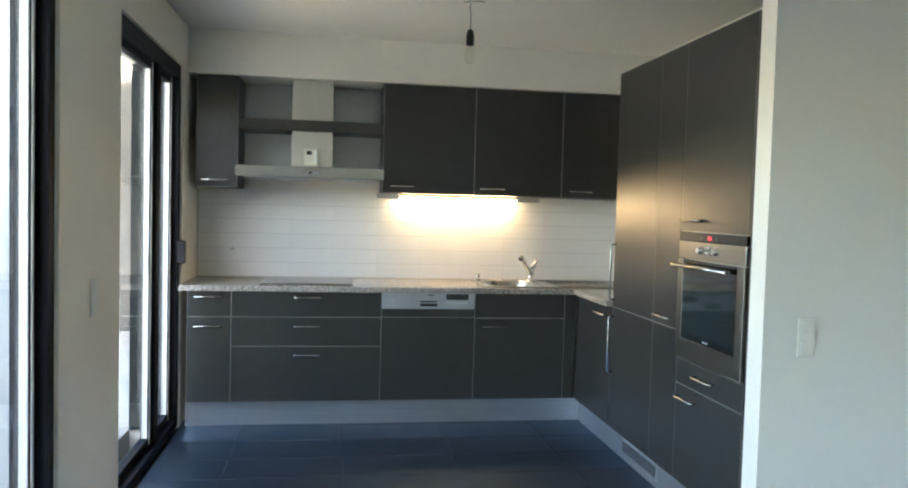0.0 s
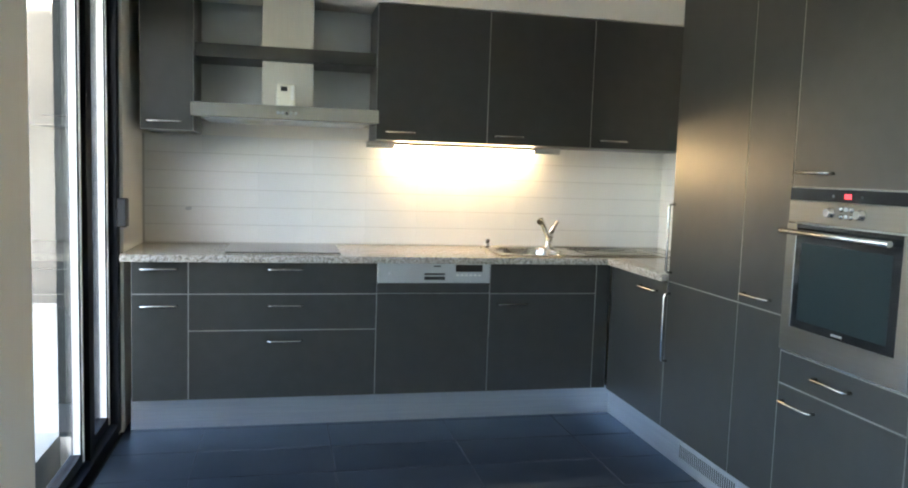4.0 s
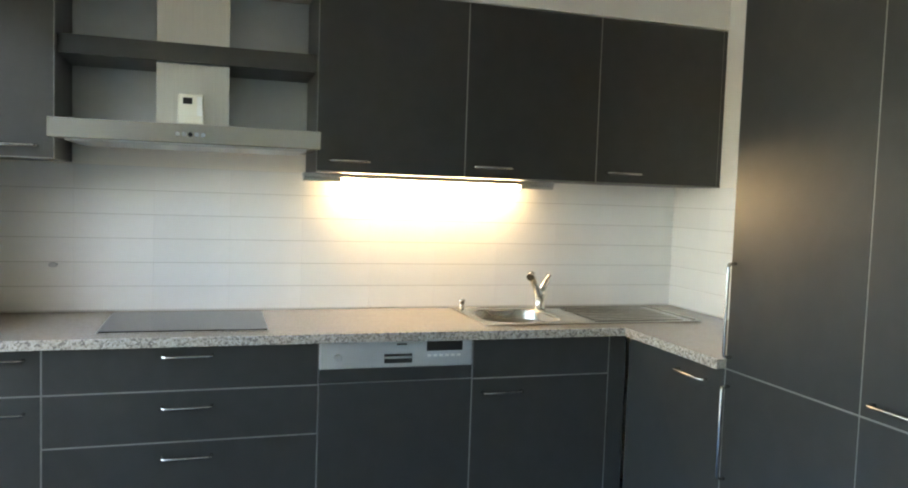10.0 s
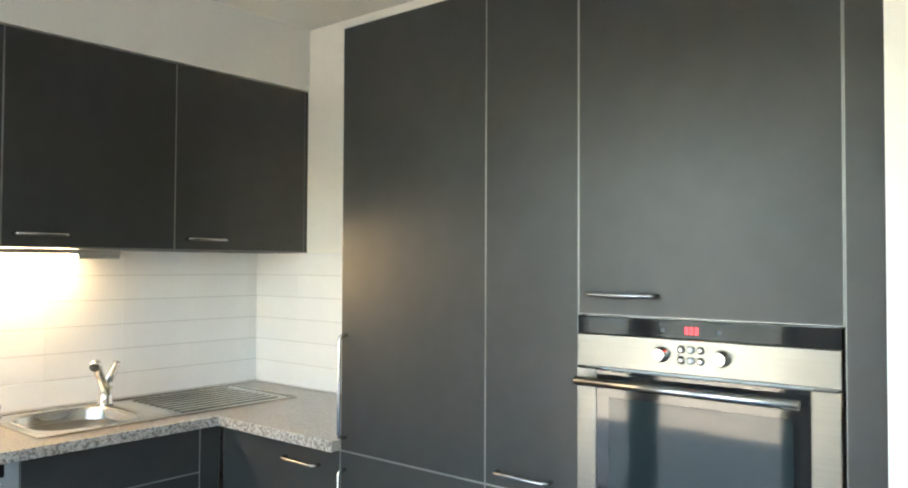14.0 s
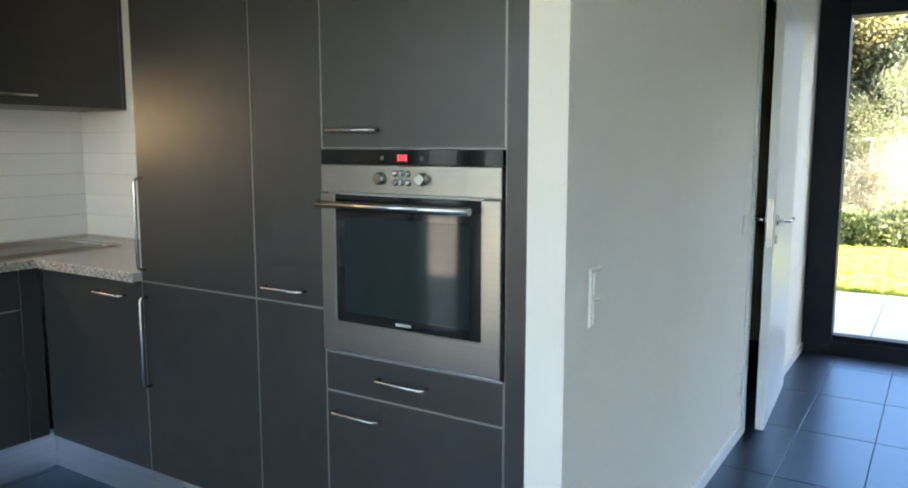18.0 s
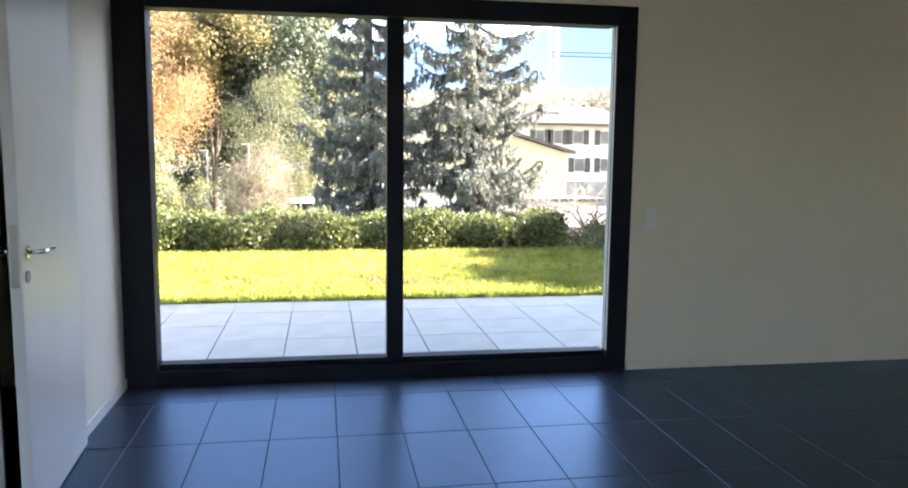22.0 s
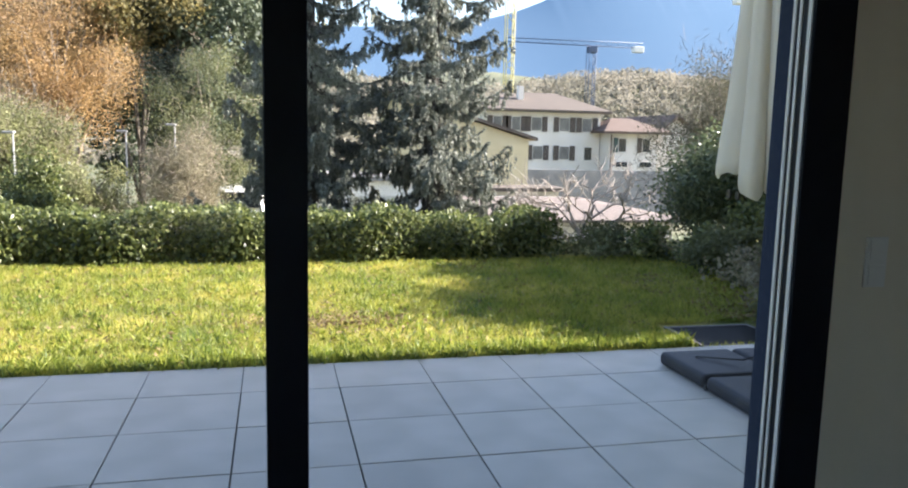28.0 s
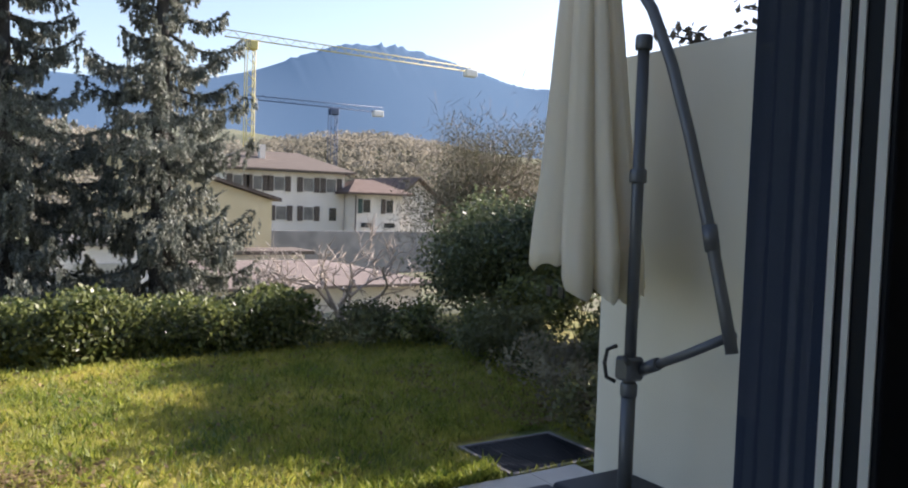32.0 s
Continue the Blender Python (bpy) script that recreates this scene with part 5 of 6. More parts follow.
spruce(22.0, -7.98, -1.3, 11.5, 2.1, "tall grey-green spruce with drooping boughs behind the hedge", 3)
spruce(22.6, -5.25, -1.35, 11.0, 2.3, "broad grey-green spruce with drooping boughs behind the hedge", 5)


def hedge(y0, y1, x0, x1, h0, h1, count, seed, leafm, label):
    lr = np.random.default_rng(seed)
    hd = thing("hedge", (x0 + x1) / 2, (y0 + y1) / 2, -0.045, label, "hedge")
    for i in range(int((y1 - y0) / 0.45)):
        yy = y0 + (i + 0.5) * 0.45
        bm = bmesh.new()
        tube(bm, [((x0 + x1) / 2 + lr.normal(0, 0.05), yy, -0.2), ((x0 + x1) / 2 + lr.normal(0, 0.1), yy + lr.normal(0, 0.05), 0.28)], 0.02, 6)
        part("stem", bm, BARK, hd)
    yy = lr.uniform(y0, y1, count)
    top = h0 + (h1 - h0) * (yy - y0) / (y1 - y0) + 0.05 * np.sin(yy * 3.1) + 0.04 * np.sin(yy * 7.7 + 1)
    zz = -0.04 + (top + 0.04) * lr.random(count) ** 0.75
    xx = x0 + (x1 - x0) * (0.5 + (lr.beta(0.6, 0.6, count) - 0.5) * (1 - 0.25 * (zz / top) ** 2)) + 0.06 * np.sin(yy * 5)
    c = np.stack([xx, yy, zz + np.abs(lr.normal(0, 0.03, count)) * (zz > top * 0.85)], 1)
    leaf_mesh("foliage", c, lr.normal(size=(count, 3)) + (-0.3, 0, 0.5), lr.normal(size=(count, 3)) + (-0.5, 0, 0.6), 0.045 + 0.035 * lr.random(count), 0.024 + 0.016 * lr.random(count), leafm, hd)


hedge(-7.6, 12.0, 12.55, 13.55, 0.40, 0.58, 120000, 11, LAUREL, "low clipped laurel hedge along the lawn")
limb_tree("laurel_bush", 13.3, -10.35, -0.05, 1.58, 1.0, DARKGREEN, "dense dark evergreen bush at the lawn's corner", 42000, 0.052, 0.02, 44, 0.05, 21, fill=0.75, cat="bush")
for sx_, sy_, sh_, sr, lm, nl, lab, sd in (
        (12.2, -8.9, 0.44, 0.60, LAUREL, 3800, "low dark green shrub beside the lawn", 22),
        (11.5, -9.0, 0.52, 0.60, OLIVE, 3000, "loose olive shrub with thin stems beside the lawn", 23),
        (12.75, -8.1, 0.40, 0.55, OLIVE, 2200, "loose shrub at the end of the hedge", 24),
        (10.9, -8.8, 0.48, 0.50, OLIVE, 1700, "low olive weeds in front of the bush", 25),
        (10.2, -8.5, 0.46, 0.42, BEIGE, 1100, "dry brown weeds by the garden wall", 61),
        (9.7, -8.3, 0.42, 0.36, BEIGE, 700, "pale dry stalks by the garden wall", 62),
        (9.3, -8.1, 0.36, 0.34, OLIVE, 900, "thin green weeds by the garden wall", 63),
        (11.7, -10.1, 1.15, 0.75, LAUREL, 9000, "leafy green bush beside the dark evergreen", 65),
        (10.8, -9.9, 0.95, 0.65, LAUREL, 6000, "leafy green bush near the garden wall", 66),
        (10.0, -9.3, 0.75, 0.6, OLIVE, 4500, "leafy shrub behind the garden wall", 64)):
    limb_tree("shrub", sx_, sy_, -0.05, sh_, sr, lm, lab, nl, 0.05, 0.0, 20, 0.012, sd, fill=0.55, cat="bush", barkm=TWIG, limbs=18)
limb_tree("small_tree", 18.5, -13.75, -0.8, 4.1, 1.9, DRYOLIVE, "twiggy olive-brown tree beyond the garden", 40000, 0.042, 0.12, 64, 0.09, 26, fill=0.6, barkm=WOODTWIG, limbs=64, twigs=3000, twig_len=0.3)
cl_ = thing("climber", 7.7, -7.66, 2.15, "thin twiggy climber trailing along the top of the garden wall", "plant")
crg = np.random.default_rng(71)
tips = []
for i in range(16):
    a = Vector((crg.uniform(6.9, 8.3), -7.66 + crg.uniform(-0.06, 0.04), 2.145))
    d = Vector((crg.choice((-1, 1)) * crg.uniform(0.12, 0.35), crg.uniform(-0.05, 0.06), crg.uniform(0.03, 0.16)))
    pts_ = [a, a + d * 0.35 + Vector((0, 0, 0.03)), a + d * 0.7 + Vector((0, 0, 0.02)), a + d]
    bm = bmesh.new()
    tube(bm, pts_, 0.006, 5, radii=[0.008, 0.007, 0.005, 0.003])
    part("twig", bm, BARK, cl_)
    tips += [list(p) for p in pts_[1:] for _ in range(5)]
tips = np.array(tips) + crg.normal(0, 0.025, (len(tips), 3))
leaf_mesh("leaves", tips, crg.normal(size=(len(tips), 3)), crg.normal(size=(len(tips), 3)), 0.04 + 0.03 * crg.random(len(tips)), 0.02 + 0.015 * crg.random(len(tips)), BROWN, cl_)
# Hidden bushes, added only to cast the shade on the lawn.
for gx_, gy_, gh, nl, sd in ((9.85, -10.3, 2.2, 7500, 28), (10.7, -10.6, 2.4, 10000, 29), (11.6, -11.3, 2.7, 11000, 30), (12.6, -12.1, 3.05, 11000, 31)):
    limb_tree("tall_bush", gx_, gy_, -0.05, gh, 0.85, DARKGREEN, "tall evergreen bush added behind the garden wall to shade the lawn", nl, 0.09, 0.38, 26, 0.06, sd, fill=0.8, cat="bush")


def bare_shrub(x, y, z, h, seed, label):
    """A bare spreading tree: limbs as parts, the fine twigs joined."""
    lr = np.random.default_rng(seed)
    tr = thing("bare_tree", x, y, z, label, "tree")
    fine = bmesh.new()
    def grow(p, d, ln, r, depth):
        q = p + d * ln
        bm = fine if depth < 2 else bmesh.new()
        tube(bm, [p, p.lerp(q, 0.5) + Vector(lr.normal(0, 0.06 * ln, 3)), q], r, 5 if depth > 1 else 4, caps=False, radii=[r, r * 0.8, r * 0.55])
        if depth > 1:
            part("limb", bm, GREYTWIG, tr)
        if depth:
            for _ in range(3):
                nd = (d + Vector(lr.normal(0, 0.65, 3)) * Vector((0.7, 1.25, 0.8)).length / 1.6 + Vector((0, 0, 0.02))).normalized()
                grow(p.lerp(q, lr.uniform(0.5, 1.0)), nd, ln * lr.uniform(0.55, 0.85), max(r * 0.62, 0.006), depth - 1)
    for a in (Vector((0.1, 1.0, 0.55)), Vector((-0.2, -0.7, 0.8)), Vector((0.1, 0.35, 1.0)), Vector((0.3, 0.9, 0.9)), Vector((-0.1, -0.15, 1.0))):
        grow(Vector((x, y, z - 0.1)), a.normalized(), h * 0.38, 0.030, 4)
    part("twigs", fine, GREYTWIG, tr, "fine pale bare twigs")
    tagged(tr.children[-1], kind="stuff")


bare_shrub(13.9, -8.4, -0.1, 1.8, 31, "small bare tree with pale spreading branches behind the hedge")

# woods to the far side of the garden
W = "mixed autumn wood tree on the slope"
limb_tree("autumn_tree", 35, 3.15, -3.2, 10.3, 2.9, ORANGE, "tall orange autumn tree on the slope", 60000, 0.075, 0.41, 60, 0.16, 41, fill=0.7, barkm=WOODTWIG, limbs=40, twigs=4000, twig_len=0.4)
limb_tree("dark_tree", 39, -1.2, -3.4, 14.5, 3.6, DEEP, "dark green tree rising above the garden", 30000, 0.22, 0.18, 40, 0.2, 42)
limb_tree("dark_tree", 42, 4.5, -3.6, 17, 4.0, DEEP, "dark green tree behind the autumn tree", 24000, 0.25, 0.2, 40, 0.22, 43)
limb_tree("yellow_tree", 37, 0.6, -3.3, 12.5, 2.6, YELLOW, "yellowing tree among darker trees", 20000, 0.17, 0.45, 30, 0.16, 44)
limb_tree("olive_tree", 31, -2.4, -2.6, 6.6, 2.1, OLIVE, "small olive-green tree beside the spruce", 34000, 0.08, 0.0, 60, 0.1, 45, fill=0.62, twigs=1500)
limb_tree("yellow_tree", 38, 8.8, -3.4, 13.5, 3.6, YELLOW, "golden yellow tree on the slope", 24000, 0.19, 0.25, 34, 0.18, 46)
limb_tree("olive_tree", 30, 6.2, -2.5, 6.0, 2.4, OLIVE, "olive-green leafy tree on the slope", 16000, 0.13, 0.1, 30, 0.12, 47)
limb_tree("olive_tree", 28.5, 2.9, -2.2, 4.6, 2.2, PALEOLIVE, "bushy pale yellow-green tree behind the hedge", 48000, 0.07, 0.02, 60, 0.1, 48, fill=0.68, barkm=WOODTWIG, limbs=40, twigs=4000, twig_len=0.4)
limb_tree("dry_bush", 27, -2.1, -1.9, 3.3, 1.25, BEIGE, "pale beige seeding bush behind the hedge", 20000, 0.055, 0.05, 44, 0.06, 49, fill=0.7, cat="bush", barkm=WOODTWIG, limbs=30, twigs=1800, twig_len=0.35)
limb_tree("dry_tree", 32.5, 4.6, -2.9, 6.0, 2.2, BEIGE, "twiggy dry beige tree before the autumn tree", 26000, 0.06, 0.1, 54, 0.12, 57, fill=0.64, barkm=WOODTWIG, limbs=40, twigs=4000, twig_len=0.4)
limb_tree("orange_bush", 22, 2.0, -1.4, 1.45, 1.0, ORANGE, "low rusty orange bush behind the hedge", 9000, 0.09, 0.05, 26, 0.06, 50, cat="bush")
limb_tree("olive_tree", 26.5, 0.2, -2.0, 2.6, 1.2, PALEOLIVE, "loose yellow-green bush behind the hedge", 16000, 0.07, 0.02, 34, 0.06, 67, fill=0.66, cat="bush", barkm=WOODTWIG, limbs=24, twigs=800, twig_len=0.35)
limb_tree("olive_tree", 24, 1.0, -1.6, 2.2, 1.1, LAUREL, "round green bush behind the hedge", 14000, 0.09, 0.02, 28, 0.06, 51, fill=0.75, cat="bush")
limb_tree("olive_tree", 33, 11.5, -2.9, 9.5, 3.0, OLIVE, W, 14000, 0.17, 0.1, 28, 0.15, 52)
limb_tree("dark_tree", 47, 10, -3.8, 18, 5.0, DEEP, W, 18000, 0.30, 0.1, 36, 0.2, 53)
limb_tree("dark_tree", 48, -3.5, -3.8, 15, 3.6, OLIVE, W, 16000, 0.25, 0.1, 34, 0.2, 54)
limb_tree("dark_tree", 47, 1.2, -3.9, 14, 3.4, DEEP, W, 16000, 0.26, 0.1, 34, 0.2, 56)
limb_tree("orange_tree", 44, 16, -3.7, 17, 5.0, ORANGE, W, 16000, 0.28, 0.1, 34, 0.2, 55)


# ---- village and hills ----
RENDER = mat("house_render", (0.72, 0.66, 0.59), 0.9, col2=(0.78, 0.72, 0.65), scale=0.6, detail=6)
SHED = mat("yellow_render", (0.60, 0.52, 0.32), 0.9, col2=(0.66, 0.58, 0.38), scale=0.6, detail=6)
ROOF = mat("brown_roof_tiles", (0.088, 0.070, 0.058), 0.9, col2=(0.13, 0.104, 0.086), scale=2.5, detail=8, bump=0.4, bscale=6)
PINK = mat("pale_red_roof_sheet", (0.135, 0.104, 0.088), 0.85, col2=(0.20, 0.158, 0.138), scale=1.5, detail=6, bump=0.3, bscale=8, stretch=(1, 6, 1))
SHUTTER = mat("brown_shutter", (0.085, 0.066, 0.054), 0.7)
DARKWIN = mat("dark_window_glass", (0.03, 0.035, 0.04), 0.1)
DULLWIN = mat("curtained_window", (0.10, 0.095, 0.09), 0.3, col2=(0.20, 0.19, 0.175), scale=1.2)
GREYWALL = mat("grey_stone_wall", (0.20, 0.195, 0.20), 0.9, col2=(0.28, 0.275, 0.275), scale=0.9, detail=8)
BLUEP = mat("blue_crane_paint", (0.05, 0.08, 0.15), 0.5)
YELP = mat("yellow_crane_paint", (0.50, 0.43, 0.16), 0.5)
CONC = mat("white_concrete", (0.70, 0.70, 0.68), 0.7)


def village_window(parent, x, y, z, w=1.0, h=1.25, shutters=True):
    p = part("window", boxes((x - 0.03, x + 0.05, y - w / 2, y + w / 2, z - h / 2, z + h / 2)), RENDER, parent)
    part("pane", boxes((x - 0.05, x - 0.031, y - w / 2 + 0.06, y + w / 2 - 0.06, z - h / 2 + 0.06, z + h / 2 - 0.06)), DULLWIN if shutters else DARKWIN, p)
    if shutters:
        for s in (-1, 1):
            c = y + s * (w / 2 + 0.27)
            part("shutter", boxes((x - 0.09, x - 0.031, c - 0.25, c + 0.25, z - h / 2 - 0.03, z + h / 2 + 0.03)), SHUTTER, p)


def gable_roof(x0, x1, y0, y1, z, rise, ov=0.6, th=0.18, hip=0.0):
    """A ridged roof along y with hipped or open ends."""
    bm = bmesh.new()
    xm = (x0 + x1) / 2
    a = [(x0 - ov, y0 - ov, z), (x1 + ov, y0 - ov, z), (x1 + ov, y1 + ov, z), (x0 - ov, y1 + ov, z), (xm, y0 - ov + hip, z + rise), (xm, y1 + ov - hip, z + rise)]
    lo = [bm.verts.new((p[0], p[1], p[2])) for p in a]
    hi = [bm.verts.new((p[0], p[1], p[2] + th)) for p in a]
    for f in ((0, 4, 5, 3), (1, 2, 5, 4), (0, 1, 4), (2, 3, 5)):
        bm.faces.new([hi[i] for i in f])
        bm.faces.new([lo[i] for i in f][::-1])
    for i, j in ((0, 1), (1, 2), (2, 3), (3, 0)):
        bm.faces.new((lo[i], lo[j], hi[j], hi[i]))
    bmesh.ops.recalc_face_normals(bm, faces=bm.faces)
    return bm


hs = thing("village_house", 74, -28, -4, "long two-storey pale village house with brown shutters", "house")
part("wall", boxes((70, 79, -33.3, -22.4, -4.3, 3.85)), RENDER, hs)
rf = part("roof", gable_roof(70, 79, -33.3, -22.4, 3.85, 1.75, 0.8, 0.2, 3.6), ROOF, hs)
part("chimney", boxes((72.0, 72.6, -26.6, -26.1, 4.6, 6.2)), RENDER, rf)
for y in (-23.6, -25.3, -27.2, -29.85, -32.0):
    village_window(hs, 69.98, y, 2.8, 0.85 if y > -26 else 1.0)
for y in (-27.4, -29.9):
    village_window(hs, 69.98, y, 0.28)
village_window(hs, 69.98, -32.2, 0.25, 0.8, 1.25, False)
def gable_house(hx0, hx1, hy0, hy1, z0, eave, rise, label):
    """A house whose gable end faces the garden: walls up to the ridge, two roof slopes with eaves."""
    ym = (hy0 + hy1) / 2
    hh = thing("village_house", hx0, ym, z0, label, "house")
    bm = bmesh.new()
    a = [[bm.verts.new((px, py, pz)) for py, pz in ((hy0, z0), (hy1, z0), (hy1, eave), (ym, eave + rise), (hy0, eave))] for px in (hx0, hx1)]
    bm.faces.new(a[0])
    bm.faces.new(a[1][::-1])
    for i in range(5):
        bm.faces.new((a[0][i], a[0][(i + 1) % 5], a[1][(i + 1) % 5], a[1][i]))
    bmesh.ops.recalc_face_normals(bm, faces=bm.faces)
    part("wall", bm, RENDER, hh)
    k = rise / (ym - hy0)
    for e, s_ in ((hy0 - 0.7, -1), (hy1 + 0.7, 1)):
        bm = bmesh.new()
        q = [(px, py, pz) for px in (hx0 - 0.8, hx1 + 0.6) for py, pz in ((e, eave - 0.7 * k + 0.02), (ym, eave + rise + 0.02), (ym, eave + rise + 0.22), (e, eave - 0.7 * k + 0.22))]
        v = [bm.verts.new(p) for p in q]
        for f in ((0, 1, 2, 3), (7, 6, 5, 4), (0, 4, 5, 1), (1, 5, 6, 2), (2, 6, 7, 3), (3, 7, 4, 0)):
            bm.faces.new([v[i] for i in f])
        bmesh.ops.recalc_face_normals(bm, faces=bm.faces)
        part("roof_slope", bm, REDROOF, hh, "reddish-brown tiled roof slope")
    return hh


REDROOF = mat("red_brown_roof_tiles", (0.10, 0.066, 0.052), 0.9, col2=(0.15, 0.105, 0.085), scale=2.5, detail=8, bump=0.4, bscale=6)
GREENSHUT = mat("green_shutter", (0.05, 0.085, 0.075), 0.7)
hw = thing("village_house", 68, -36, -4, "pale village house wing with a low hipped red-brown roof", "house")
part("wall", boxes((68, 74, -38.0, -33.4, -4.3, 2.2)), RENDER, hw)
part("roof", gable_roof(68, 74, -38.0, -33.4, 2.1, 1.25, 1.0, 0.2, 2.4), REDROOF, hw)
for y, m_ in ((-34.6, GREENSHUT), (-36.9, SHUTTER)):
    village_window(hw, 67.98, y, 1.1, 0.8, 1.25, False)
    village_window(hw, 67.98, y, -0.6, 1.2, 0.55, False)
    part("shutter", boxes((67.86, 67.94, y + 0.45, y + 0.85, 0.45, 1.75)), m_, hw)
part("drainpipe", boxes((67.86, 67.95, -33.55, -33.46, -1.5, 2.0)), SHUTTER, hw)
gable_house(69.2, 80, -42.4, -38.2, -4.3, 2.0, 1.75, "pale village house with its gable towards the garden")
structure("village_wall", boxes((60, 60.4, -46, -19, -4.3, -0.85)), GREYWALL, "long grey stone wall below the village houses", "wall")
sh = thing("yellow_barn", 47, -15, -4, "yellow rendered barn wall with a sloping brown roof", "building")
bm = bmesh.new()
v = [bm.verts.new(p) for p in ((45, -18.1, -4.2), (45, -10.5, -4.2), (45, -10.5, 3.55), (45, -18.1, 1.35), (49, -18.1, -4.2), (49, -10.5, -4.2), (49, -10.5, 3.55), (49, -18.1, 1.35))]
for f in ((0, 3, 2, 1), (4, 5, 6, 7), (0, 4, 7, 3), (1, 2, 6, 5), (3, 7, 6, 2)):
    bm.faces.new([v[i] for i in f])
part("wall", bm, SHED, sh)
bm = bmesh.new()
v = [bm.verts.new(p) for p in ((44.6, -18.5, 1.3), (44.6, -10.2, 3.7), (49.4, -10.2, 3.7), (49.4, -18.5, 1.3), (44.6, -18.5, 1.47), (44.6, -10.2, 3.87), (49.4, -10.2, 3.87), (49.4, -18.5, 1.47))]
for f in ((0, 1, 2, 3), (4, 7, 6, 5), (0, 4, 5, 1), (1, 5, 6, 2), (2, 6, 7, 3), (3, 7, 4, 0)):
    bm.faces.new([v[i] for i in f])
part("roof", bm, ROOF, sh)
lt = thing("lean_to", 43, -16, -4, "low lean-to with a dark flat roof beside the barn", "building")
part("wall", boxes((42.5, 44.9, -19.0, -13.9, -4.2, -1.3)), RENDER, lt)
part("roof", boxes((42.1, 45.0, -19.4, -13.5, -1.3, -1.12)), ROOF, lt)
part("window", boxes((42.44, 42.52, -18.2, -17.2, -2.2, -1.6)), DARKWIN, lt)
ca = thing("low_roof", 33, -14, -4, "low pale red sheet roof below the garden", "roof")
part("roof", gable_roof(29.5, 40, -18.9, -10.9, -1.5, 0.34, 0.2, 0.1, 2.6), PINK, ca)
part("wall", boxes((30, 39.5, -18.7, -11.1, -4.2, -1.51)), RENDER, ca)
gar = thing("garage", 33, -7.5, -3, "small pale garage behind the spruces", "building")
part("wall", boxes((32, 36, -10.0, -6.6, -4.0, -0.25)), CONC, gar)
part("roof", boxes((31.8, 36.2, -10.2, -6.4, -0.25, -0.1)), GREYWALL, gar)
part("door", boxes((31.95, 31.999, -9.4, -7.4, -3.0, -0.8)), GREYMETAL, gar)
vn = thing("parked_van", 30.5, -3.4, -2.6, "white parked van behind the hedge", "van")
part("body", boxes((29.5, 33.2, -4.2, -2.6, -1.9, -0.35), bevel=0.18), CONC, vn)
part("windscreen", boxes((29.44, 29.52, -4.0, -2.8, -1.0, -0.5), bevel=0.02), DARKWIN, vn)
for wx in (30.1, 32.5):
    bm = bmesh.new()
    lathe(bm, [(0.33, -0.1), (0.33, 0.1)], (wx, -4.15, -1.95), 16, "y")
    part("wheel", bm, BLACK, vn)


LAMPGREY = mat("weathered_lamp_grey", (0.24, 0.24, 0.23), 0.75, col2=(0.30, 0.30, 0.29), scale=3)


def lamp_post(x, y, z0, z1, label):
    p = thing("street_lamp", x, y, z0, label, "lamp", "street lamps")
    bm = bmesh.new()
    tube(bm, [(x, y, z0 - 0.4), (x, y, z1)], 0.05, 8, radii=[0.038, 0.024])
    part("post", bm, LAMPGREY, p)
    part("head", boxes((x - 0.1, x + 0.1, y - 0.05, y + 0.26, z1 - 0.02, z1 + 0.05), bevel=0.02), LAMPGREY, p)


lamp_post(26.0, 2.35, -1.9, 1.6, "grey street lamp before the olive tree")
lamp_post(26.5, 2.1, -1.95, 1.2, "grey street lamp before the olive tree")
lamp_post(29.5, -0.1, -2.4, 1.29, "grey street lamp between the bushes")
lamp_post(29.5, -1.5, -2.4, 1.52, "grey street lamp beside the beige bush")


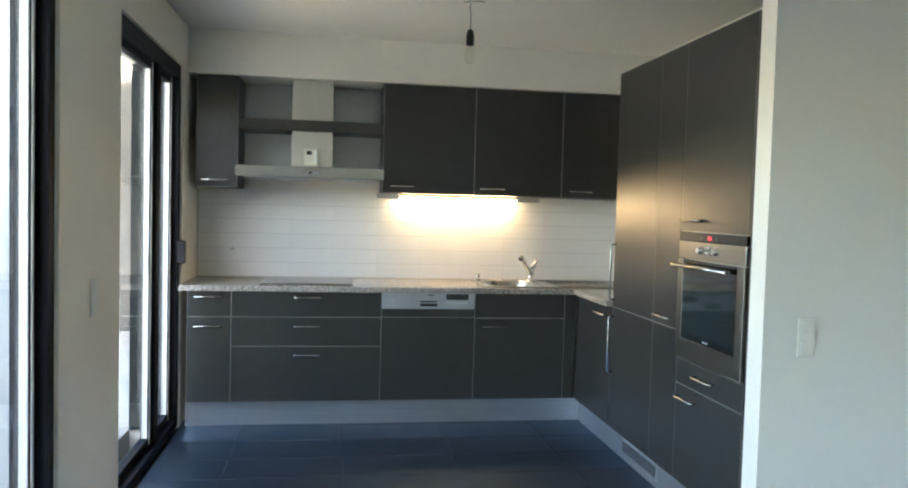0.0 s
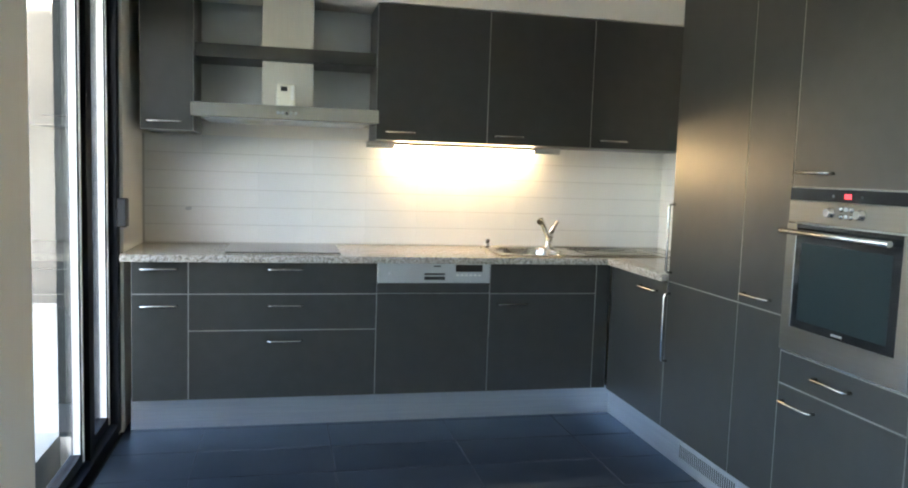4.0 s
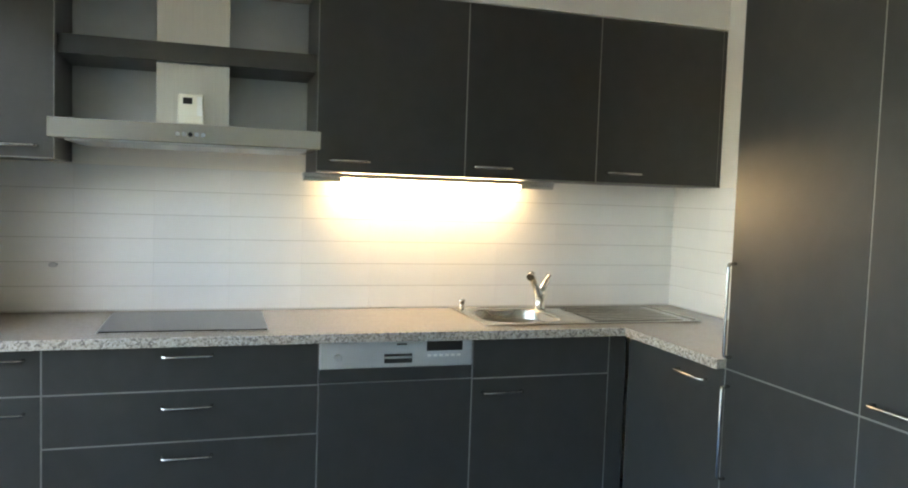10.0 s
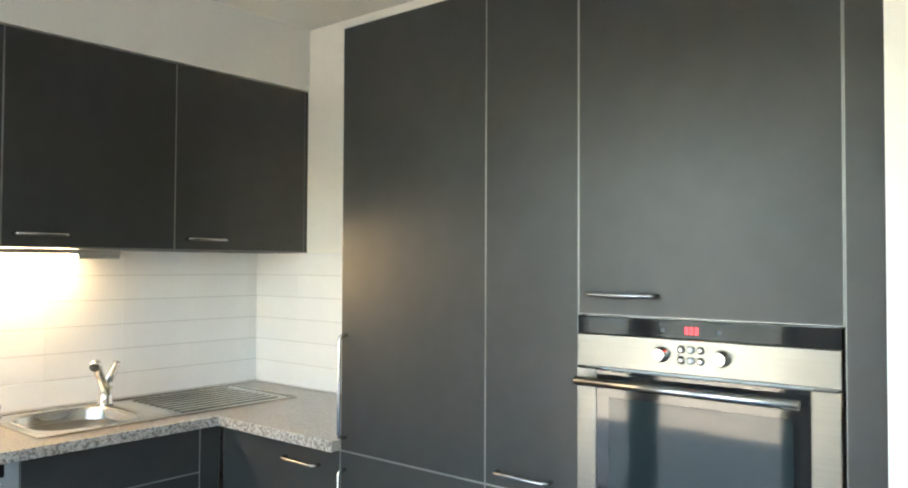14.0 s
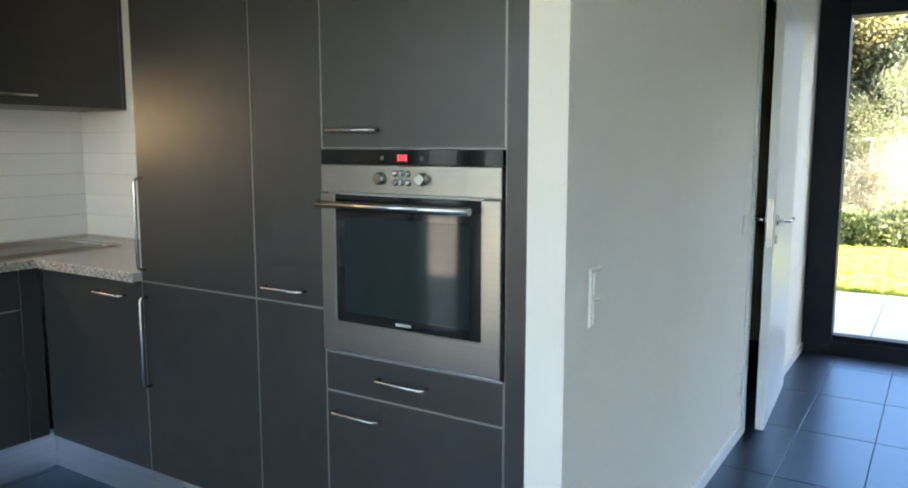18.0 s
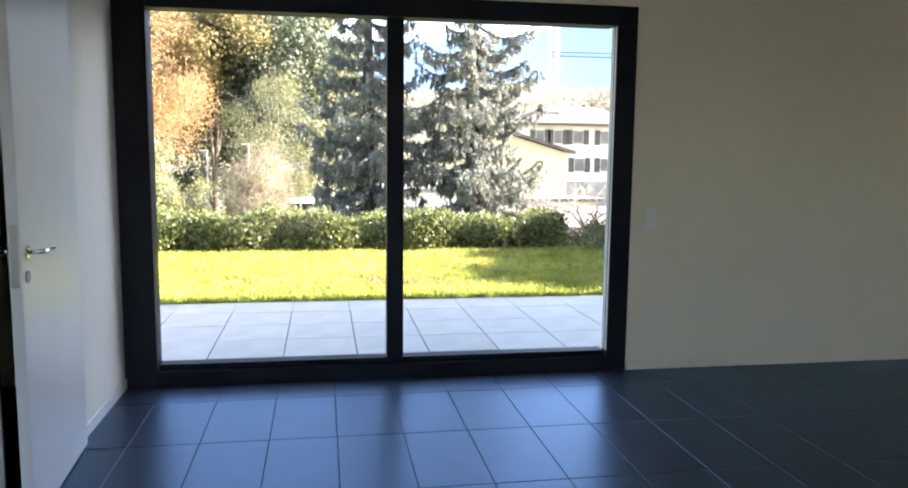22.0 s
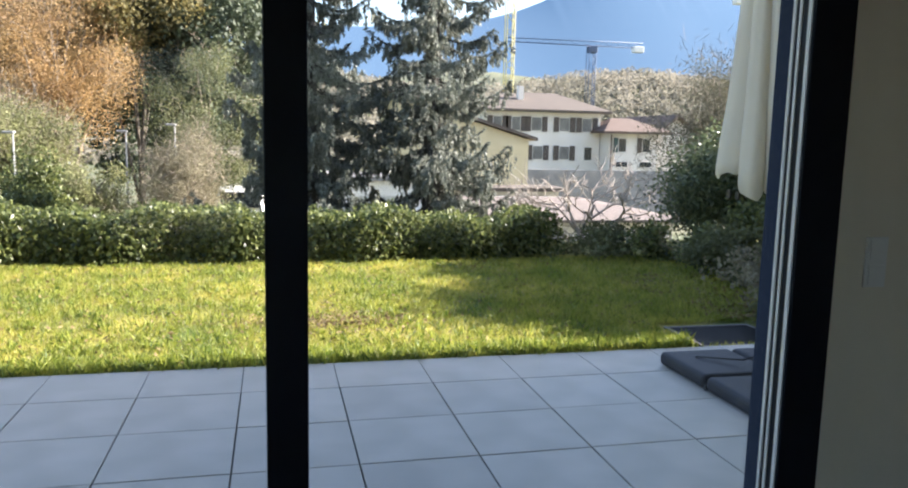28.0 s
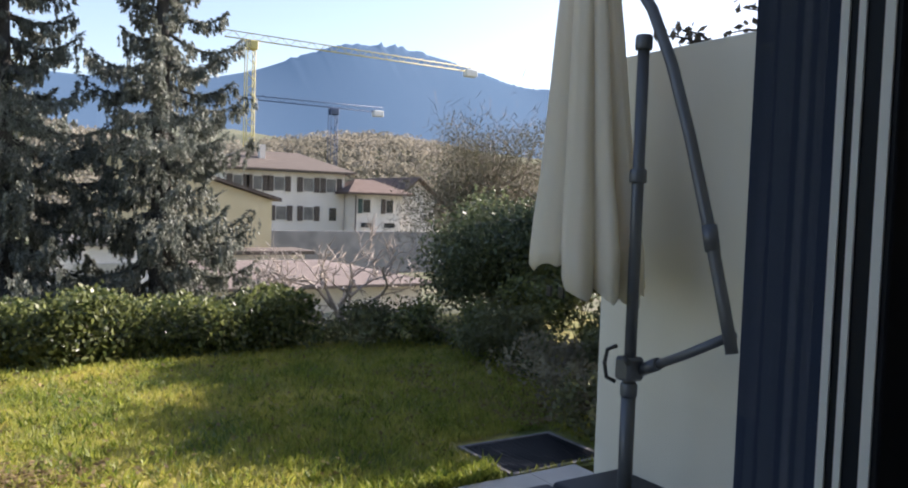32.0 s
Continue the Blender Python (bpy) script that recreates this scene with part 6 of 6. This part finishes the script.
def crane(name, x, y, z0, ztop, jy0, jy1, material, label, r=0.55):
    c = thing(name, x, y, z0, label, "crane")
    bm = bmesh.new()
    for sx in (-r, r):
        for sy in (-r, r):
            tube(bm, [(x + sx, y + sy, z0), (x + sx, y + sy, ztop)], 0.09, 5)
    n = int((ztop - z0) / (2 * r))
    for i in range(n):
        za, zb = z0 + i * 2 * r, z0 + (i + 1) * 2 * r
        s = 1 if i % 2 else -1
        tube(bm, [(x - r, y - s * r, za), (x - r, y + s * r, zb)], 0.06, 4, caps=False)
        tube(bm, [(x - s * r, y - r, za), (x + s * r, y - r, zb)], 0.06, 4, caps=False)
    part("mast", bm, material, c)
    bm = bmesh.new()
    tube(bm, [(x, jy0, ztop), (x, jy1, ztop)], 0.10, 5)
    tube(bm, [(x, jy0, ztop + 1.0), (x, jy1, ztop + 0.7)], 0.08, 5)
    m = int(abs(jy1 - jy0) / 1.2)
    for i in range(m):
        ya, yb = jy0 + (jy1 - jy0) * i / m, jy0 + (jy1 - jy0) * (i + 1) / m
        tube(bm, [(x, ya, ztop + (1.0 if i % 2 else 0)), (x, yb, ztop + (0 if i % 2 else 1.0))], 0.05, 4, caps=False)
    part("jib", bm, material, c)
    part("cab", boxes((x - 0.8, x + 0.8, y - 1.0, y + 0.6, ztop - 1.4, ztop - 0.1), bevel=0.1), material, c)
    part("counterweight", boxes((x - 0.7, x + 0.7, min(jy0, jy1) if jy0 < jy1 else jy1, (min(jy0, jy1)) + 2.2, ztop - 0.9, ztop + 0.3), bevel=0.1), CONC, c)


crane("tower_crane", 120, -39.8, -4, 25.0, -36, -80, YELP, "tall yellow tower crane above the roofs", 0.6)
crane("tower_crane", 150, -66.0, 5, 20.2, -77, -48, BLUEP, "blue tower crane in front of the wooded hill", 0.7)

# wooded hill: one stand of many far crowns
# Pale, narrow colour range: distance haze is put into the leaves.
HILL = leaf_mat("hill_wood", (0.19, 0.18, 0.135), (0.33, 0.30, 0.245), 0.9, 0.45, 0.85, 0.06)
n = 190000
nc = 8500
cx, cy = rng.uniform(132, 262, nc), rng.uniform(-230, 60, nc)
cr = rng.uniform(0.9, 2.7, nc)
which = rng.integers(0, nc, n)
ball = rng.normal(size=(n, 3))
ball = ball / np.linalg.norm(ball, axis=1, keepdims=True) * rng.random((n, 1)) ** 0.4 * cr[which, None]
hx, hy = cx[which] + ball[:, 0], cy[which] + ball[:, 1]
hz = ground_height(hx, hy) + cr[which] * 0.9 + ball[:, 2]
g = leaf_mesh("hill_wood", np.stack([hx, hy, hz], 1), rng.normal(size=(n, 3)), rng.normal(size=(n, 3)), 0.6 + 0.6 * rng.random(n), 0.4 + 0.4 * rng.random(n), HILL)
tagged(g, "far brown and green wood covering the hill", "wood", kind="stuff")

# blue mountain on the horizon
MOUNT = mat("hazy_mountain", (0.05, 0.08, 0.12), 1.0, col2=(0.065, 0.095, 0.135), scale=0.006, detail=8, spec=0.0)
bm = bmesh.new()
ys = np.concatenate([np.linspace(500, -320, 40), np.linspace(-324, -700, 95), np.linspace(-710, -1800, 50)])
ridge = 130 + 66 * np.exp(-((ys + 455) / 160.0) ** 2) + 20 * np.exp(-((ys + 620) / 130.0) ** 2) + 48 * np.exp(-((ys + 860) / 220.0) ** 2) + 14 * np.sin(ys * 0.013) * np.exp(-((ys + 470) / 600.0) ** 2) * 0.4
ridge += 2.5 * np.sin(ys * 0.03)
tufts = rng.normal(0, 0.7, len(ys)) + np.abs(rng.normal(0, 4.0, len(ys))) * np.exp(-((ys + 465) / 55.0) ** 2)
rows_ = []
for k, (dx, f) in enumerate(((0, 0.0), (60, 0.35), (130, 0.7), (192, 0.965), (200, 1.0), (330, 0.6), (500, 0.0))):
    rows_.append([bm.verts.new((700 + dx, y, -10 + (h + 10) * f + (u if f == 1.0 else 0))) for y, h, u in zip(ys, ridge, tufts)])
for a, b in zip(rows_, rows_[1:]):
    for i in range(len(ys) - 1):
        bm.faces.new((a[i], b[i], b[i + 1], a[i + 1])).smooth = True
# Faint blue glow stands in for the haze of distance.
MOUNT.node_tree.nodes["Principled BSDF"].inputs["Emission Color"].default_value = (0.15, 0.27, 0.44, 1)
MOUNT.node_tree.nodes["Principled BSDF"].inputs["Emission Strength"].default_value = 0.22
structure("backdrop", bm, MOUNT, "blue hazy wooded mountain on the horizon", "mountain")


# ---- floor tiles ----
def flat_tile(w, l, h, material, bevel=0.0015):
    bm = bmesh.new()
    box(bm, -w / 2, w / 2, -l / 2, l / 2, -h, 0, bevel=bevel)
    me = bpy.data.meshes.new("tile")
    bm.to_mesh(me)
    bm.free()
    me.materials.append(material)
    return me


FX, FY = 0.622, 0.3195
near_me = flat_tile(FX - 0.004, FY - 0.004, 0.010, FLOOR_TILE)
floor_ob = structure("floor", boxes((0.0, EX - 0.001, SY, -0.001, -0.0115, -0.0032)), FLOOR_GROUT, "dark slate-tiled floor with thin joints", "floor")
rest = bmesh.new()
count = 0
for i in range(-8, 4):
    for j in range(-17, 14):
        x0, x1 = max(4.74 + i * FX, 0.003), min(4.74 + (i + 1) * FX, EX - 0.003)
        y0, y1 = max(-4.07 + j * FY, SY + 0.003), min(-4.07 + (j + 1) * FY, -0.003)
        if x1 - x0 < 0.02 or y1 - y0 < 0.02 or (x0 > 2.5 and y1 > LY + 0.15):
            continue
        whole = x1 - x0 > FX - 0.01 and y1 - y0 > FY - 0.01
        if whole and count < 295 and y0 > -7.4:
            o = new("tile", near_me)
            o.parent = floor_ob
            o.location = ((x0 + x1) / 2, (y0 + y1) / 2, random.uniform(-0.0004, 0.0))
            count += 1
        else:
            box(rest, x0 + 0.002, x1 - 0.002, y0 + 0.002, y1 - 0.002, -0.01, -0.0002)
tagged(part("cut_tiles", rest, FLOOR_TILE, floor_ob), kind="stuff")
